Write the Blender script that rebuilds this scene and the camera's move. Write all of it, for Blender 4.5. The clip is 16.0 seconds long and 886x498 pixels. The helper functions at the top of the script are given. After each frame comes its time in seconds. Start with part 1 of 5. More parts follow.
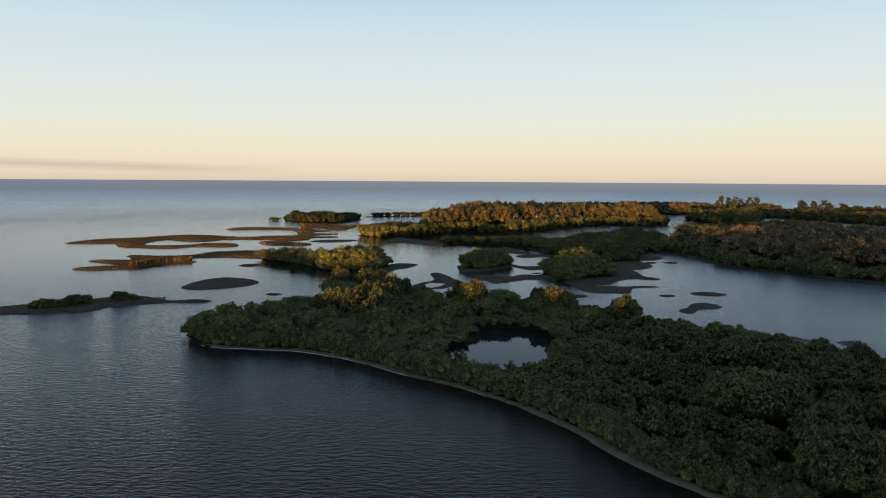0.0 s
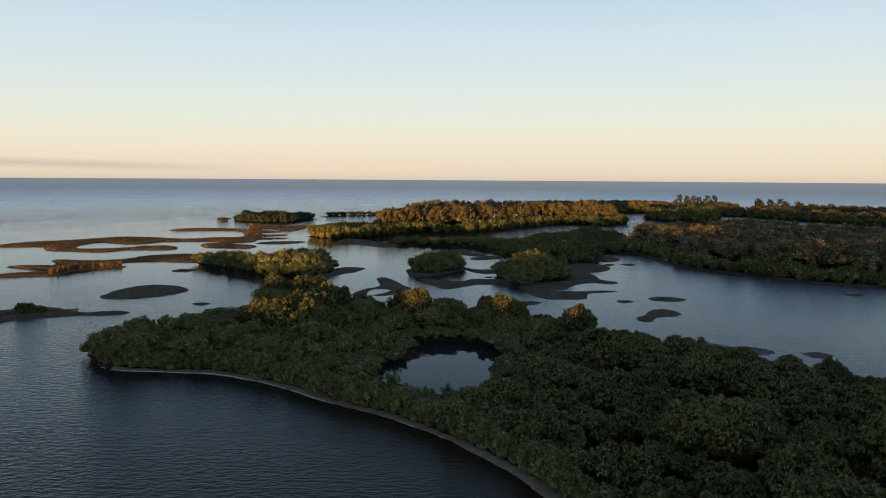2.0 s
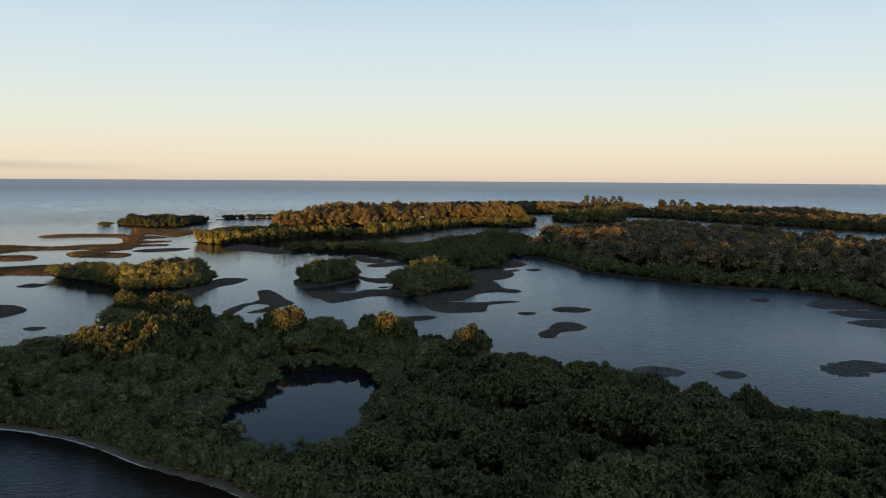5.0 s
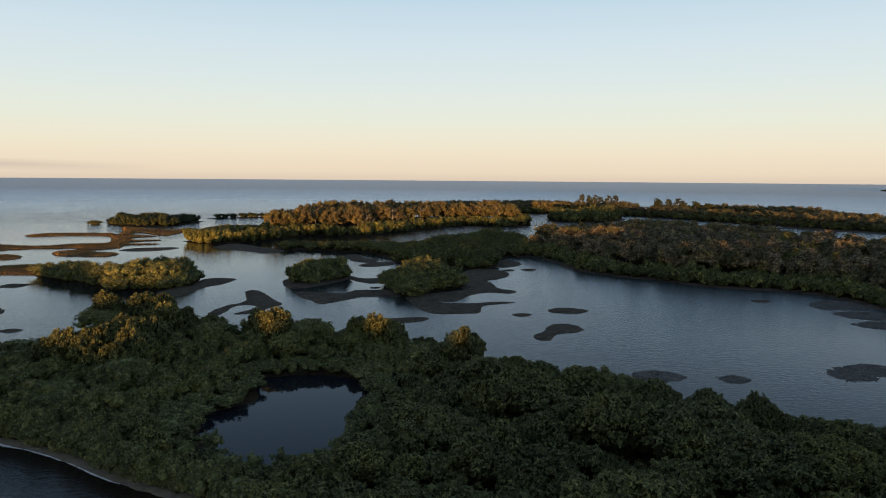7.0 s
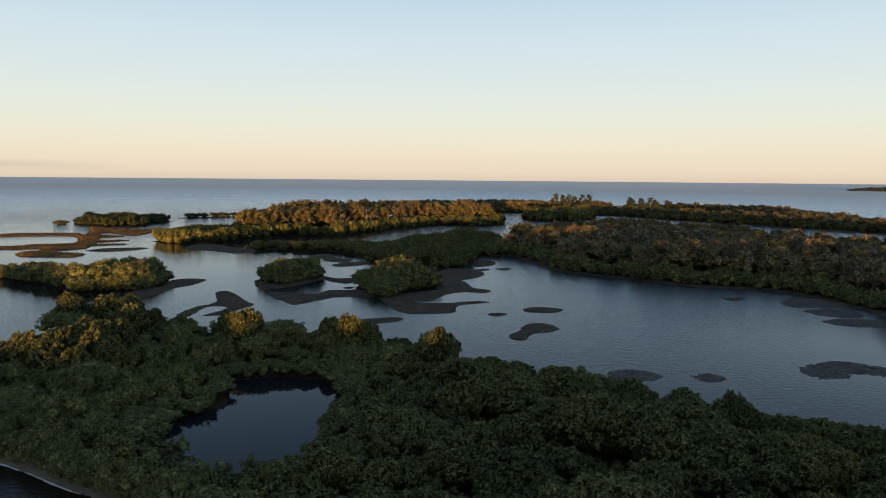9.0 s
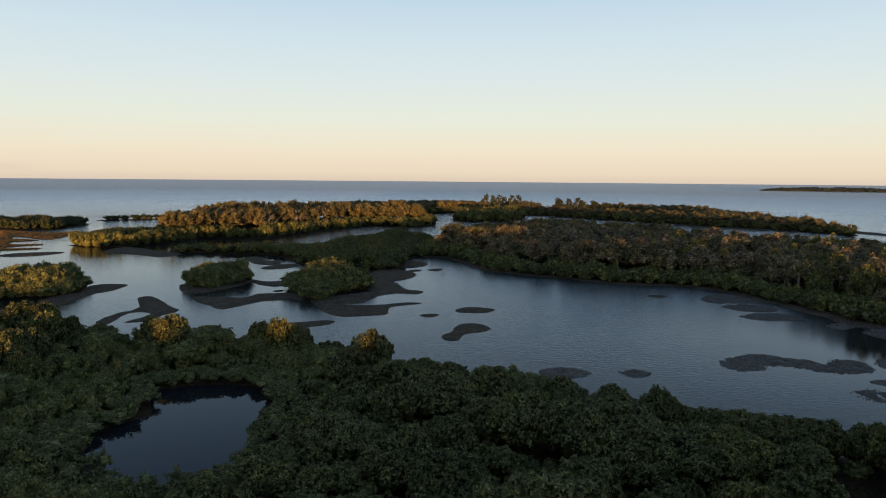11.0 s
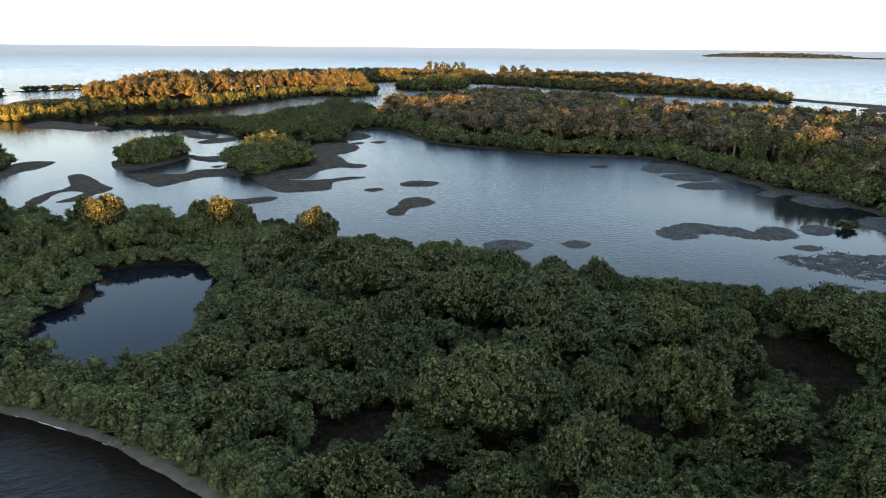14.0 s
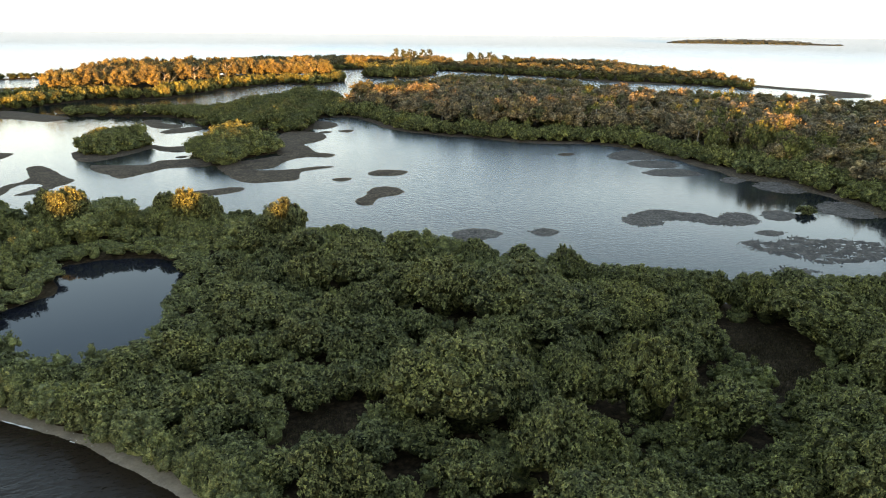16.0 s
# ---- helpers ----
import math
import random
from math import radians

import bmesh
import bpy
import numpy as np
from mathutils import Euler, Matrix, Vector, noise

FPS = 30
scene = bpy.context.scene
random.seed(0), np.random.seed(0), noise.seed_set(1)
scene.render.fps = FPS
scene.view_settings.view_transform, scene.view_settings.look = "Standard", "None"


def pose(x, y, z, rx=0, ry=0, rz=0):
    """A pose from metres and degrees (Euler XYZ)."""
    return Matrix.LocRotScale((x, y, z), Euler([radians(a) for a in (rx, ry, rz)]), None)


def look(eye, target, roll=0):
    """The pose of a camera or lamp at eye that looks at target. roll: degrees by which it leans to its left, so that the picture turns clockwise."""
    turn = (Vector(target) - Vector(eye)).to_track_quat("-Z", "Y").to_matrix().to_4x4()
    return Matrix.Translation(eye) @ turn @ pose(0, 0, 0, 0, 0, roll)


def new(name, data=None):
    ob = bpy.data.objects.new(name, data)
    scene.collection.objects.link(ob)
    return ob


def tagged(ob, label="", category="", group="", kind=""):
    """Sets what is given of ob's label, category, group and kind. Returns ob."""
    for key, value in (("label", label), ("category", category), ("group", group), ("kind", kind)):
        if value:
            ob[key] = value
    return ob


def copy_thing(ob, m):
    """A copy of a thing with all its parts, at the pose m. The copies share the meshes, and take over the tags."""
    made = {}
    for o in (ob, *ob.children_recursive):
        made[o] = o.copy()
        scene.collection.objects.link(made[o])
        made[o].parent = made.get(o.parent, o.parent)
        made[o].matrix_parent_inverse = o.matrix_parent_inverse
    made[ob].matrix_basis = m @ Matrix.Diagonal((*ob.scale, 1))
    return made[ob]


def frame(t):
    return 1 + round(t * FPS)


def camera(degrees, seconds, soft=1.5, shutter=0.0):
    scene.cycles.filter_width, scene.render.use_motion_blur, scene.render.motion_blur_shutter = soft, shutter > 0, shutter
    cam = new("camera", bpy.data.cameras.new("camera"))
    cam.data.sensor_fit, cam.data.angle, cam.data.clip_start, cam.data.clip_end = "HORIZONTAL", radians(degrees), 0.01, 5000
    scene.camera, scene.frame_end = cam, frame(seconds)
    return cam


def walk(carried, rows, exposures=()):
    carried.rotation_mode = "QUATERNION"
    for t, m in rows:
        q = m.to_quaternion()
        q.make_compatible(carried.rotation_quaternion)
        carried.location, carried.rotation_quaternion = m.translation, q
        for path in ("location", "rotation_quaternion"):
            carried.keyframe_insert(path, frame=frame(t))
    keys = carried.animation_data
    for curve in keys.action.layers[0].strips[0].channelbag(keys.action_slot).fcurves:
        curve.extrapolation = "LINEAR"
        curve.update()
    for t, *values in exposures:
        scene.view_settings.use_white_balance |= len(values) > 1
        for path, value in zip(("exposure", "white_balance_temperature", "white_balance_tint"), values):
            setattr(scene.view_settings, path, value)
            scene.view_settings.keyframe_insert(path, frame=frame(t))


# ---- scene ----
cam = camera(64.4, 16.0, soft=1.0)
PATH = [
    (0, (-8.962, -22.653, 30.306), (-8.978, -20.662, 30.1094), 0.38),
    (0.5, (-8.024, -19.435, 30.297), (-8.043, -17.445, 30.0954), 0.38),
    (1, (-6.908, -16.192, 30.35), (-6.93, -14.202, 30.1454), 0.38),
    (1.5, (-5.597, -12.963, 30.452), (-5.564, -10.973, 30.2494), 0.38),
    (2, (-4.169, -9.776, 30.52), (-4.081, -7.788, 30.3194), 0.38),
    (2.5, (-2.635, -6.561, 30.605), (-2.511, -4.575, 30.4054), 0.38),
    (3, (-1.054, -3.316, 30.694), (-0.901, -1.332, 30.4954), 0.38),
    (3.5, (0.471, -0.109, 30.776), (0.67, 1.871, 30.5764), 0.38),
    (4, (1.786, 2.918, 30.754), (2.041, 4.892, 30.5574), 0.38),
    (4.5, (2.868, 5.628, 30.736), (3.177, 7.595, 30.5404), 0.38),
    (5, (3.622, 7.703, 30.72), (3.95, 9.666, 30.5224), 0.38),
    (7.5, (5.132, 13.009, 30.082), (5.483, 14.968, 29.8824), 0.49),
    (8, (5.245, 13.493, 30.019), (5.613, 15.449, 29.8184), 0.49),
    (10.5, (5.31, 14.135, 30.078), (5.85, 16.051, 29.8804), 0.49),
    (11, (5.283, 14.179, 30.146), (5.884, 16.077, 29.9494), 0.49),
    (11.5, (5.242, 14.206, 30.24), (5.876, 16.093, 30.0444), 0.49),
    (12, (5.257, 14.319, 30.367), (5.896, 16.198, 30.1184), 0.49),
    (12.5, (5.35, 14.449, 30.532), (5.986, 16.315, 30.1904), 0.49),
    (13, (5.425, 14.542, 30.66), (6.072, 16.386, 30.2324), 0.49),
    (13.5, (5.464, 14.575, 30.771), (6.167, 16.381, 30.2744), 0.49),
    (14, (5.452, 14.586, 30.885), (6.179, 16.365, 30.3284), 0.49),
    (14.5, (5.409, 14.537, 31.003), (6.143, 16.303, 30.4154), 0.49),
    (15, (5.36, 14.47, 31.068), (6.107, 16.229, 30.4784), 0.49),
    (15.5, (5.357, 14.41, 31.14), (6.125, 16.161, 30.5504), 0.49),
    (16, (5.378, 14.395, 31.234), (6.181, 16.13, 30.6444), 0.49),
]
EXPOSURES = [
    (0.0, 0.0, 6500, 10), (10.5, 0.0, 6500, 10), (12.0, 0.0, 6500, 10), (12.5, 0.12, 6350, 10), (13.0, 0.37, 6250, 10), (13.5, 0.95, 6550, 10), (14.0, 1.45, 6800, 10),
    (14.5, 1.88, 7200, 10), (15.0, 2.10, 7400, 10), (16.0, 2.00, 8200, 10),
]
walk(cam, [(t, look(eye, target, roll)) for t, eye, target, roll in PATH], EXPOSURES)

# ---------------------------------------------------------------- light
SUN_BEARING = 20.0     # degrees from the y axis towards x: the way in which the light travels
SUN_HEIGHT = 0.6       # degrees above the horizon

world = bpy.data.worlds.new("evening_sky")
scene.world = world
world.use_nodes = True
wn, wl = world.node_tree.nodes, world.node_tree.links
wn.clear()
w_out = wn.new("ShaderNodeOutputWorld")
w_bg = wn.new("ShaderNodeBackground")
w_tc = wn.new("ShaderNodeTexCoord")
w_sep = wn.new("ShaderNodeSeparateXYZ")
w_ramp = wn.new("ShaderNodeValToRGB")
w_map = wn.new("ShaderNodeMapRange")
wl.new(w_tc.outputs["Generated"], w_sep.inputs[0])
wl.new(w_sep.outputs["Z"], w_map.inputs["Value"])
w_map.inputs["From Min"].default_value = -0.05
w_map.inputs["From Max"].default_value = 0.95
wl.new(w_map.outputs["Result"], w_ramp.inputs["Fac"])
SKY = [
    (0.000, (0.291, 0.270, 0.277)),
    (0.046, (0.71, 0.585, 0.465)),
    (0.060, (0.82, 0.695, 0.525)),
    (0.090, (0.815, 0.760, 0.605)),
    (0.130, (0.735, 0.785, 0.700)),
    (0.180, (0.655, 0.750, 0.765)),
    (0.235, (0.585, 0.705, 0.785)),
    (0.292, (0.48, 0.635, 0.75)),
    (0.420, (0.272, 0.420, 0.584)),
    (1.000, (0.078, 0.130, 0.246)),
]
while len(w_ramp.color_ramp.elements) < len(SKY):
    w_ramp.color_ramp.elements.new(0.5)
for stop, (where, colour) in zip(w_ramp.color_ramp.elements, SKY):
    stop.position, stop.color = where, (*colour, 1)
# the glow of the low sun, from the physical sky
w_sky = wn.new("ShaderNodeTexSky")
w_sky.sky_type, w_sky.sun_disc = "NISHITA", False
w_sky.sun_elevation, w_sky.sun_rotation = radians(SUN_HEIGHT), radians(180 + SUN_BEARING)
w_add = wn.new("ShaderNodeMixRGB")
w_add.blend_type = "ADD"
w_add.inputs["Fac"].default_value = 0.055
wl.new(w_ramp.outputs["Color"], w_add.inputs["Color1"])
wl.new(w_sky.outputs["Color"], w_add.inputs["Color2"])
# a thin streak of grey cloud low over the open sea
w_dir = wn.new("ShaderNodeMath")
w_dir.operation = "DIVIDE"
wl.new(w_sep.outputs["X"], w_dir.inputs[0])
wl.new(w_sep.outputs["Y"], w_dir.inputs[1])
w_bow = wn.new("ShaderNodeMath")
w_bow.operation = "MULTIPLY_ADD"
wl.new(w_dir.outputs[0], w_bow.inputs[0])
w_bow.inputs[1].default_value, w_bow.inputs[2].default_value = 0.015, 0.0
w_off = wn.new("ShaderNodeMath")
w_off.operation = "ADD"
wl.new(w_sep.outputs["Z"], w_off.inputs[0])
wl.new(w_bow.outputs[0], w_off.inputs[1])
w_band = wn.new("ShaderNodeValToRGB")
wl.new(w_off.outputs[0], w_band.inputs["Fac"])
while len(w_band.color_ramp.elements) < 4:
    w_band.color_ramp.elements.new(0.5)
for stop, (where, value) in zip(w_band.color_ramp.elements, [(0.0015, 0), (0.006, 1), (0.009, 1), (0.0145, 0)]):
    stop.position, stop.color = where, (value, value, value, 1)
w_side = wn.new("ShaderNodeMapRange")
w_side.inputs["From Min"].default_value, w_side.inputs["From Max"].default_value = -0.20, -0.42
w_side.inputs["To Max"].default_value = 0.5
wl.new(w_dir.outputs[0], w_side.inputs["Value"])
w_grey = wn.new("ShaderNodeMixRGB")
w_fac = wn.new("ShaderNodeMath")
w_fac.operation = "MULTIPLY"
wl.new(w_band.outputs["Color"], w_fac.inputs[0])
wl.new(w_side.outputs[0], w_fac.inputs[1])
wl.new(w_fac.outputs[0], w_grey.inputs["Fac"])
wl.new(w_add.outputs["Color"], w_grey.inputs["Color1"])
w_grey.inputs["Color2"].default_value = (0.46, 0.38, 0.36, 1)
wl.new(w_grey.outputs["Color"], w_bg.inputs["Color"])
wl.new(w_bg.outputs[0], w_out.inputs["Surface"])
w_bg.inputs["Strength"].default_value = 1.0

sun_data = bpy.data.lights.new("sun", "SUN")
sun_data.energy, sun_data.angle, sun_data.color = 8.6, radians(0.5), (1.0, 0.52, 0.19)
sun = new("sun", sun_data)
sb, se = radians(SUN_BEARING), radians(SUN_HEIGHT)
sun.matrix_world = look((0, 0, 50), (math.sin(sb) * math.cos(se), math.cos(sb) * math.cos(se), 50 - math.sin(se)))

# ---------------------------------------------------------------- materials


def material(name):
    m = bpy.data.materials.new(name)
    m.use_nodes = True
    nt = m.node_tree
    return m, nt, nt.nodes["Principled BSDF"]


def node(nt, kind, **values):
    n = nt.nodes.new(kind)
    for key, value in values.items():
        n.inputs[key].default_value = value
    return n


def noise_at(nt, coordinate, scale, detail=3.0, rough=0.55, stretch=None):
    n = node(nt, "ShaderNodeTexNoise", Scale=scale, Detail=detail, Roughness=rough)
    if stretch:
        mp = nt.nodes.new("ShaderNodeMapping")
        mp.inputs["Scale"].default_value = stretch[0]
        mp.inputs["Rotation"].default_value = (0, 0, radians(stretch[1]))
        nt.links.new(coordinate, mp.inputs["Vector"])
        coordinate = mp.outputs["Vector"]
    nt.links.new(coordinate, n.inputs["Vector"])
    return n.outputs["Fac"]


def ramp_of(nt, fac, stops):
    r = nt.nodes.new("ShaderNodeValToRGB")
    while len(r.color_ramp.elements) < len(stops):
        r.color_ramp.elements.new(0.5)
    for stop, (where, colour) in zip(r.color_ramp.elements, stops):
        stop.position, stop.color = where, (*colour, 1)
    nt.links.new(fac, r.inputs["Fac"])
    return r.outputs["Color"]


def mixed(nt, fac, a, b, blend="MIX"):
    m = nt.nodes.new("ShaderNodeMixRGB")
    m.blend_type = blend
    for value, name in ((fac, "Fac"), (a, "Color1"), (b, "Color2")):
        if isinstance(value, (int, float)):
            m.inputs[name].default_value = value if name == "Fac" else (value, value, value, 1)
        elif isinstance(value, tuple):
            m.inputs[name].default_value = (*value, 1)
        else:
            nt.links.new(value, m.inputs[name])
    return m.outputs["Color"]


def sums(nt, how, a, b):
    m = nt.nodes.new("ShaderNodeMath")
    m.operation = how
    for i, value in enumerate((a, b)):
        if isinstance(value, (int, float)):
            m.inputs[i].default_value = value
        else:
            nt.links.new(value, m.inputs[i])
    return m.outputs[0]


def bumped(nt, bsdf, height, strength, distance):
    b = node(nt, "ShaderNodeBump", Strength=strength, Distance=distance)
    nt.links.new(height, b.inputs["Height"])
    nt.links.new(b.outputs["Normal"], bsdf.inputs["Normal"])
    return b


def leaf_material(name, dark, middle, light, odd, odd_share=0.0, through_light=0.10, leaf_scale=10.0, pale_round=None, hollow_shade=0.42, patchy=1.0, spray=0.36):
    """Foliage: a hue for each leaf, a hue for each crown, some crowns of another tint."""
    m, nt, bsdf = material(name)
    geo = nt.nodes.new("ShaderNodeNewGeometry")
    info = nt.nodes.new("ShaderNodeObjectInfo")
    each = ramp_of(nt, geo.outputs["Random Per Island"], [(0.0, dark), (0.5, middle), (1.0, light)])
    patch = noise_at(nt, geo.outputs["Position"], 0.16, 2.0)
    tint = ramp_of(nt, patch, [(0.36, (1 - 0.24 * patchy, 1 - 0.21 * patchy, 1 - 0.20 * patchy)), (0.52, (1.0, 1.0, 1.0)), (0.66, (1 + 0.15 * patchy, 1 + 0.12 * patchy, 1 - 0.08 * patchy))])
    colour = mixed(nt, 1.0, each, tint, "MULTIPLY")
    per = ramp_of(nt, info.outputs["Random"], [(0.0, (0.87, 0.89, 0.92)), (1.0, (1.11, 1.09, 1.0))])
    colour = mixed(nt, 1.0, colour, per, "MULTIPLY")
    if odd_share:
        spots = noise_at(nt, geo.outputs["Position"], 0.11, 2.0, 0.6)
        fac = ramp_of(nt, spots, [(0.60 - odd_share * 0.3, (0, 0, 0)), (0.68 - odd_share * 0.3, (1, 1, 1))])
        colour = mixed(nt, fac, colour, mixed(nt, geo.outputs["Random Per Island"], tuple(c * 0.6 for c in odd), odd))
    if pale_round:
        # leaves in a round area behind the beach are paler and greyer
        far = node(nt, "ShaderNodeVectorMath")
        far.operation = "DISTANCE"
        far.inputs[1].default_value = (*pale_round, 3)
        nt.links.new(geo.outputs["Position"], far.inputs[0])
        reach = sums(nt, "ADD", far.outputs["Value"], sums(nt, "MULTIPLY", patch, 30.0))
        pale_share = node(nt, "ShaderNodeMapRange")
        pale_share.inputs["From Min"].default_value, pale_share.inputs["From Max"].default_value = 40, 62
        pale_share.inputs["To Min"].default_value, pale_share.inputs["To Max"].default_value = 0.9, 0.0
        nt.links.new(reach, pale_share.inputs["Value"])
        colour = mixed(nt, pale_share.outputs[0], colour, mixed(nt, 1.0, colour, (1.17, 1.15, 1.24), "MULTIPLY"))
    # single leaves, too small to be shaped: light blades, gap shade painted dark between
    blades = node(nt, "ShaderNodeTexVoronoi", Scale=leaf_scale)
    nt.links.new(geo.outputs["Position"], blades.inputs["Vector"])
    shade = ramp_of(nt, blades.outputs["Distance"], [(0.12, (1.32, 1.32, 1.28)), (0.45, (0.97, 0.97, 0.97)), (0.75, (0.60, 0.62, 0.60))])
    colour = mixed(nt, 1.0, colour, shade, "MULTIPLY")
    # sprays of leaves: light heads, with the shade between them painted into the colour
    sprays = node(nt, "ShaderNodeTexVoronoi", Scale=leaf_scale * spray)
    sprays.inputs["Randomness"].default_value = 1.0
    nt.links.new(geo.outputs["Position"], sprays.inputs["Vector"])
    spray_shade = ramp_of(nt, sprays.outputs["Distance"], [(0.10, (1.35, 1.34, 1.26)), (0.42, (1.0, 1.0, 1.0)), (0.72, (hollow_shade, hollow_shade + 0.02, hollow_shade + 0.01))])
    colour = mixed(nt, 1.0, colour, spray_shade, "MULTIPLY")
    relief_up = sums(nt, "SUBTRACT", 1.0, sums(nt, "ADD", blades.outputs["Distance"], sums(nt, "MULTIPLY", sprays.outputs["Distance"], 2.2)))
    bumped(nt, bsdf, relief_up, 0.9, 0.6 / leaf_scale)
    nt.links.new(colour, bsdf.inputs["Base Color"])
    bsdf.inputs["Roughness"].default_value = 0.65
    bsdf.inputs["Specular IOR Level"].default_value = 0.12
    thin = nt.nodes.new("ShaderNodeBsdfTranslucent")
    nt.links.new(colour, thin.inputs["Color"])
    mix = nt.nodes.new("ShaderNodeMixShader")
    mix.inputs["Fac"].default_value = through_light
    nt.links.new(bsdf.outputs[0], mix.inputs[1])
    nt.links.new(thin.outputs[0], mix.inputs[2])
    nt.links.new(mix.outputs[0], nt.nodes["Material Output"].inputs["Surface"])
    return m


def plain_material(name, low, high, rough, scale, bump=0.4, distance=0.05, fine=None):
    m, nt, bsdf = material(name)
    geo = nt.nodes.new("ShaderNodeNewGeometry")
    a = noise_at(nt, geo.outputs["Position"], scale, 5.0, 0.65)
    b = noise_at(nt, geo.outputs["Position"], scale * 9, 3.0, 0.6)
    colour = ramp_of(nt, a, [(0.3, low), (0.7, high)])
    colour = mixed(nt, 0.5, colour, ramp_of(nt, b, [(0.3, (0.6, 0.6, 0.6)), (0.7, (1.3, 1.3, 1.3))]), "MULTIPLY")
    nt.links.new(colour, bsdf.inputs["Base Color"])
    bsdf.inputs["Roughness"].default_value = rough
    bumped(nt, bsdf, b, bump, distance)
    return m


def mud_material(name, low, high, wet):
    """Tidal mud: dark, with shell lumps, wetter and glossier towards the water line."""
    m, nt, bsdf = material(name)
    geo = nt.nodes.new("ShaderNodeNewGeometry")
    lumps = node(nt, "ShaderNodeTexVoronoi", Scale=1.7)
    nt.links.new(geo.outputs["Position"], lumps.inputs["Vector"])
    a = noise_at(nt, geo.outputs["Position"], 0.35, 5.0, 0.65)
    b = noise_at(nt, geo.outputs["Position"], 5.0, 3.0, 0.6)
    colour = ramp_of(nt, a, [(0.3, low), (0.7, high)])
    colour = mixed(nt, 0.7, colour, ramp_of(nt, b, [(0.3, (0.5, 0.5, 0.5)), (0.72, (1.5, 1.45, 1.35))]), "MULTIPLY")
    colour = mixed(nt, 0.8, colour, ramp_of(nt, lumps.outputs["Distance"], [(0.1, (1.5, 1.45, 1.4)), (0.6, (0.55, 0.55, 0.55))]), "MULTIPLY")
    nt.links.new(colour, bsdf.inputs["Base Color"])
    bsdf.inputs["Specular IOR Level"].default_value = wet
    bsdf.inputs["Roughness"].default_value = 0.9
    height = sums(nt, "ADD", sums(nt, "MULTIPLY", lumps.outputs["Distance"], 0.6), b)
    bumped(nt, bsdf, height, 0.8, 0.12)
    return m


def water_material():
    m, nt, bsdf = material("sea_water")
    geo = nt.nodes.new("ShaderNodeNewGeometry")
    pos = geo.outputs["Position"]
    bsdf.inputs["Roughness"].default_value = 0.12
    bsdf.inputs["IOR"].default_value = 1.333
    bsdf.inputs["Specular IOR Level"].default_value = 0.0
    # wind ripples: two trains of short waves and a slow swell
    one = noise_at(nt, pos, 1.5, 2.0, 0.5, ((0.55, 1.0, 1.0), 10))
    two = noise_at(nt, pos, 3.6, 2.0, 0.5, ((0.6, 1.0, 1.0), -18))
    gust = noise_at(nt, pos, 0.02, 3.0, 0.6)
    swell = noise_at(nt, pos, 0.09, 2.0, 0.5, ((0.4, 1.0, 1.0), 6))
    height = sums(nt, "ADD", sums(nt, "MULTIPLY", one, 1.0), sums(nt, "MULTIPLY", two, 0.45))
    height = sums(nt, "ADD", height, sums(nt, "MULTIPLY", swell, 0.4))
    # shelter: the lagoon lies calmer than the open sea, the pond calmest
    calm = node(nt, "ShaderNodeVectorMath")
    calm.operation = "DISTANCE"
    calm.inputs[1].default_value = (2, 104, 0)
    nt.links.new(pos, calm.inputs[0])
    pond = node(nt, "ShaderNodeMapRange")
    pond.inputs["From Min"].default_value, pond.inputs["From Max"].default_value = 21, 24
    pond.inputs["To Min"].default_value, pond.inputs["To Max"].default_value = 0.02, 1.0
    nt.links.new(calm.outputs["Value"], pond.inputs["Value"])
    lagoon = node(nt, "ShaderNodeVectorMath")
    lagoon.operation = "DISTANCE"
    lagoon.inputs[1].default_value = (-80, 290, 0)
    nt.links.new(pos, lagoon.inputs[0])
    shelter = node(nt, "ShaderNodeMapRange")
    shelter.inputs["From Min"].default_value, shelter.inputs["From Max"].default_value = 80, 260
    shelter.inputs["To Min"].default_value, shelter.inputs["To Max"].default_value = 0.15, 1.0
    nt.links.new(lagoon.outputs["Value"], shelter.inputs["Value"])
    # the still corner of the lagoon among the oyster bars
    nook = node(nt, "ShaderNodeVectorMath")
    nook.operation = "DISTANCE"
    nook.inputs[1].default_value = (120, 98, 0)
    nt.links.new(pos, nook.inputs[0])
    corner = node(nt, "ShaderNodeMapRange")
    corner.inputs["From Min"].default_value, corner.inputs["From Max"].default_value = 14, 66
    corner.inputs["To Min"].default_value, corner.inputs["To Max"].default_value = 0.11, 1.0
    nt.links.new(nook.outputs["Value"], corner.inputs["Value"])
    amount = sums(nt, "MULTIPLY", sums(nt, "MULTIPLY", pond.outputs[0], corner.outputs[0]), shelter.outputs[0])
    level = node(nt, "ShaderNodeMapRange")
    level.inputs["To Min"].default_value, level.inputs["To Max"].default_value = 1.17, 1.18
    nt.links.new(pond.outputs[0], level.inputs["Value"])
    # shallow water over the sandy bottom in front of the beach is brown
    shallow = node(nt, "ShaderNodeVectorMath")
    shallow.operation = "DISTANCE"
    shallow.inputs[1].default_value = (0, 70, 0)
    nt.links.new(pos, shallow.inputs[0])
    depth = node(nt, "ShaderNodeMapRange")
    depth.inputs["From Min"].default_value, depth.inputs["From Max"].default_value = 12, 70
    nt.links.new(shallow.outputs["Value"], depth.inputs["Value"])
    body = mixed(nt, depth.outputs[0], (0.021, 0.0145, 0.009), (0.007, 0.009, 0.012))
    nt.links.new(mixed(nt, pond.outputs[0], (0.010, 0.011, 0.015), body), bsdf.inputs["Base Color"])
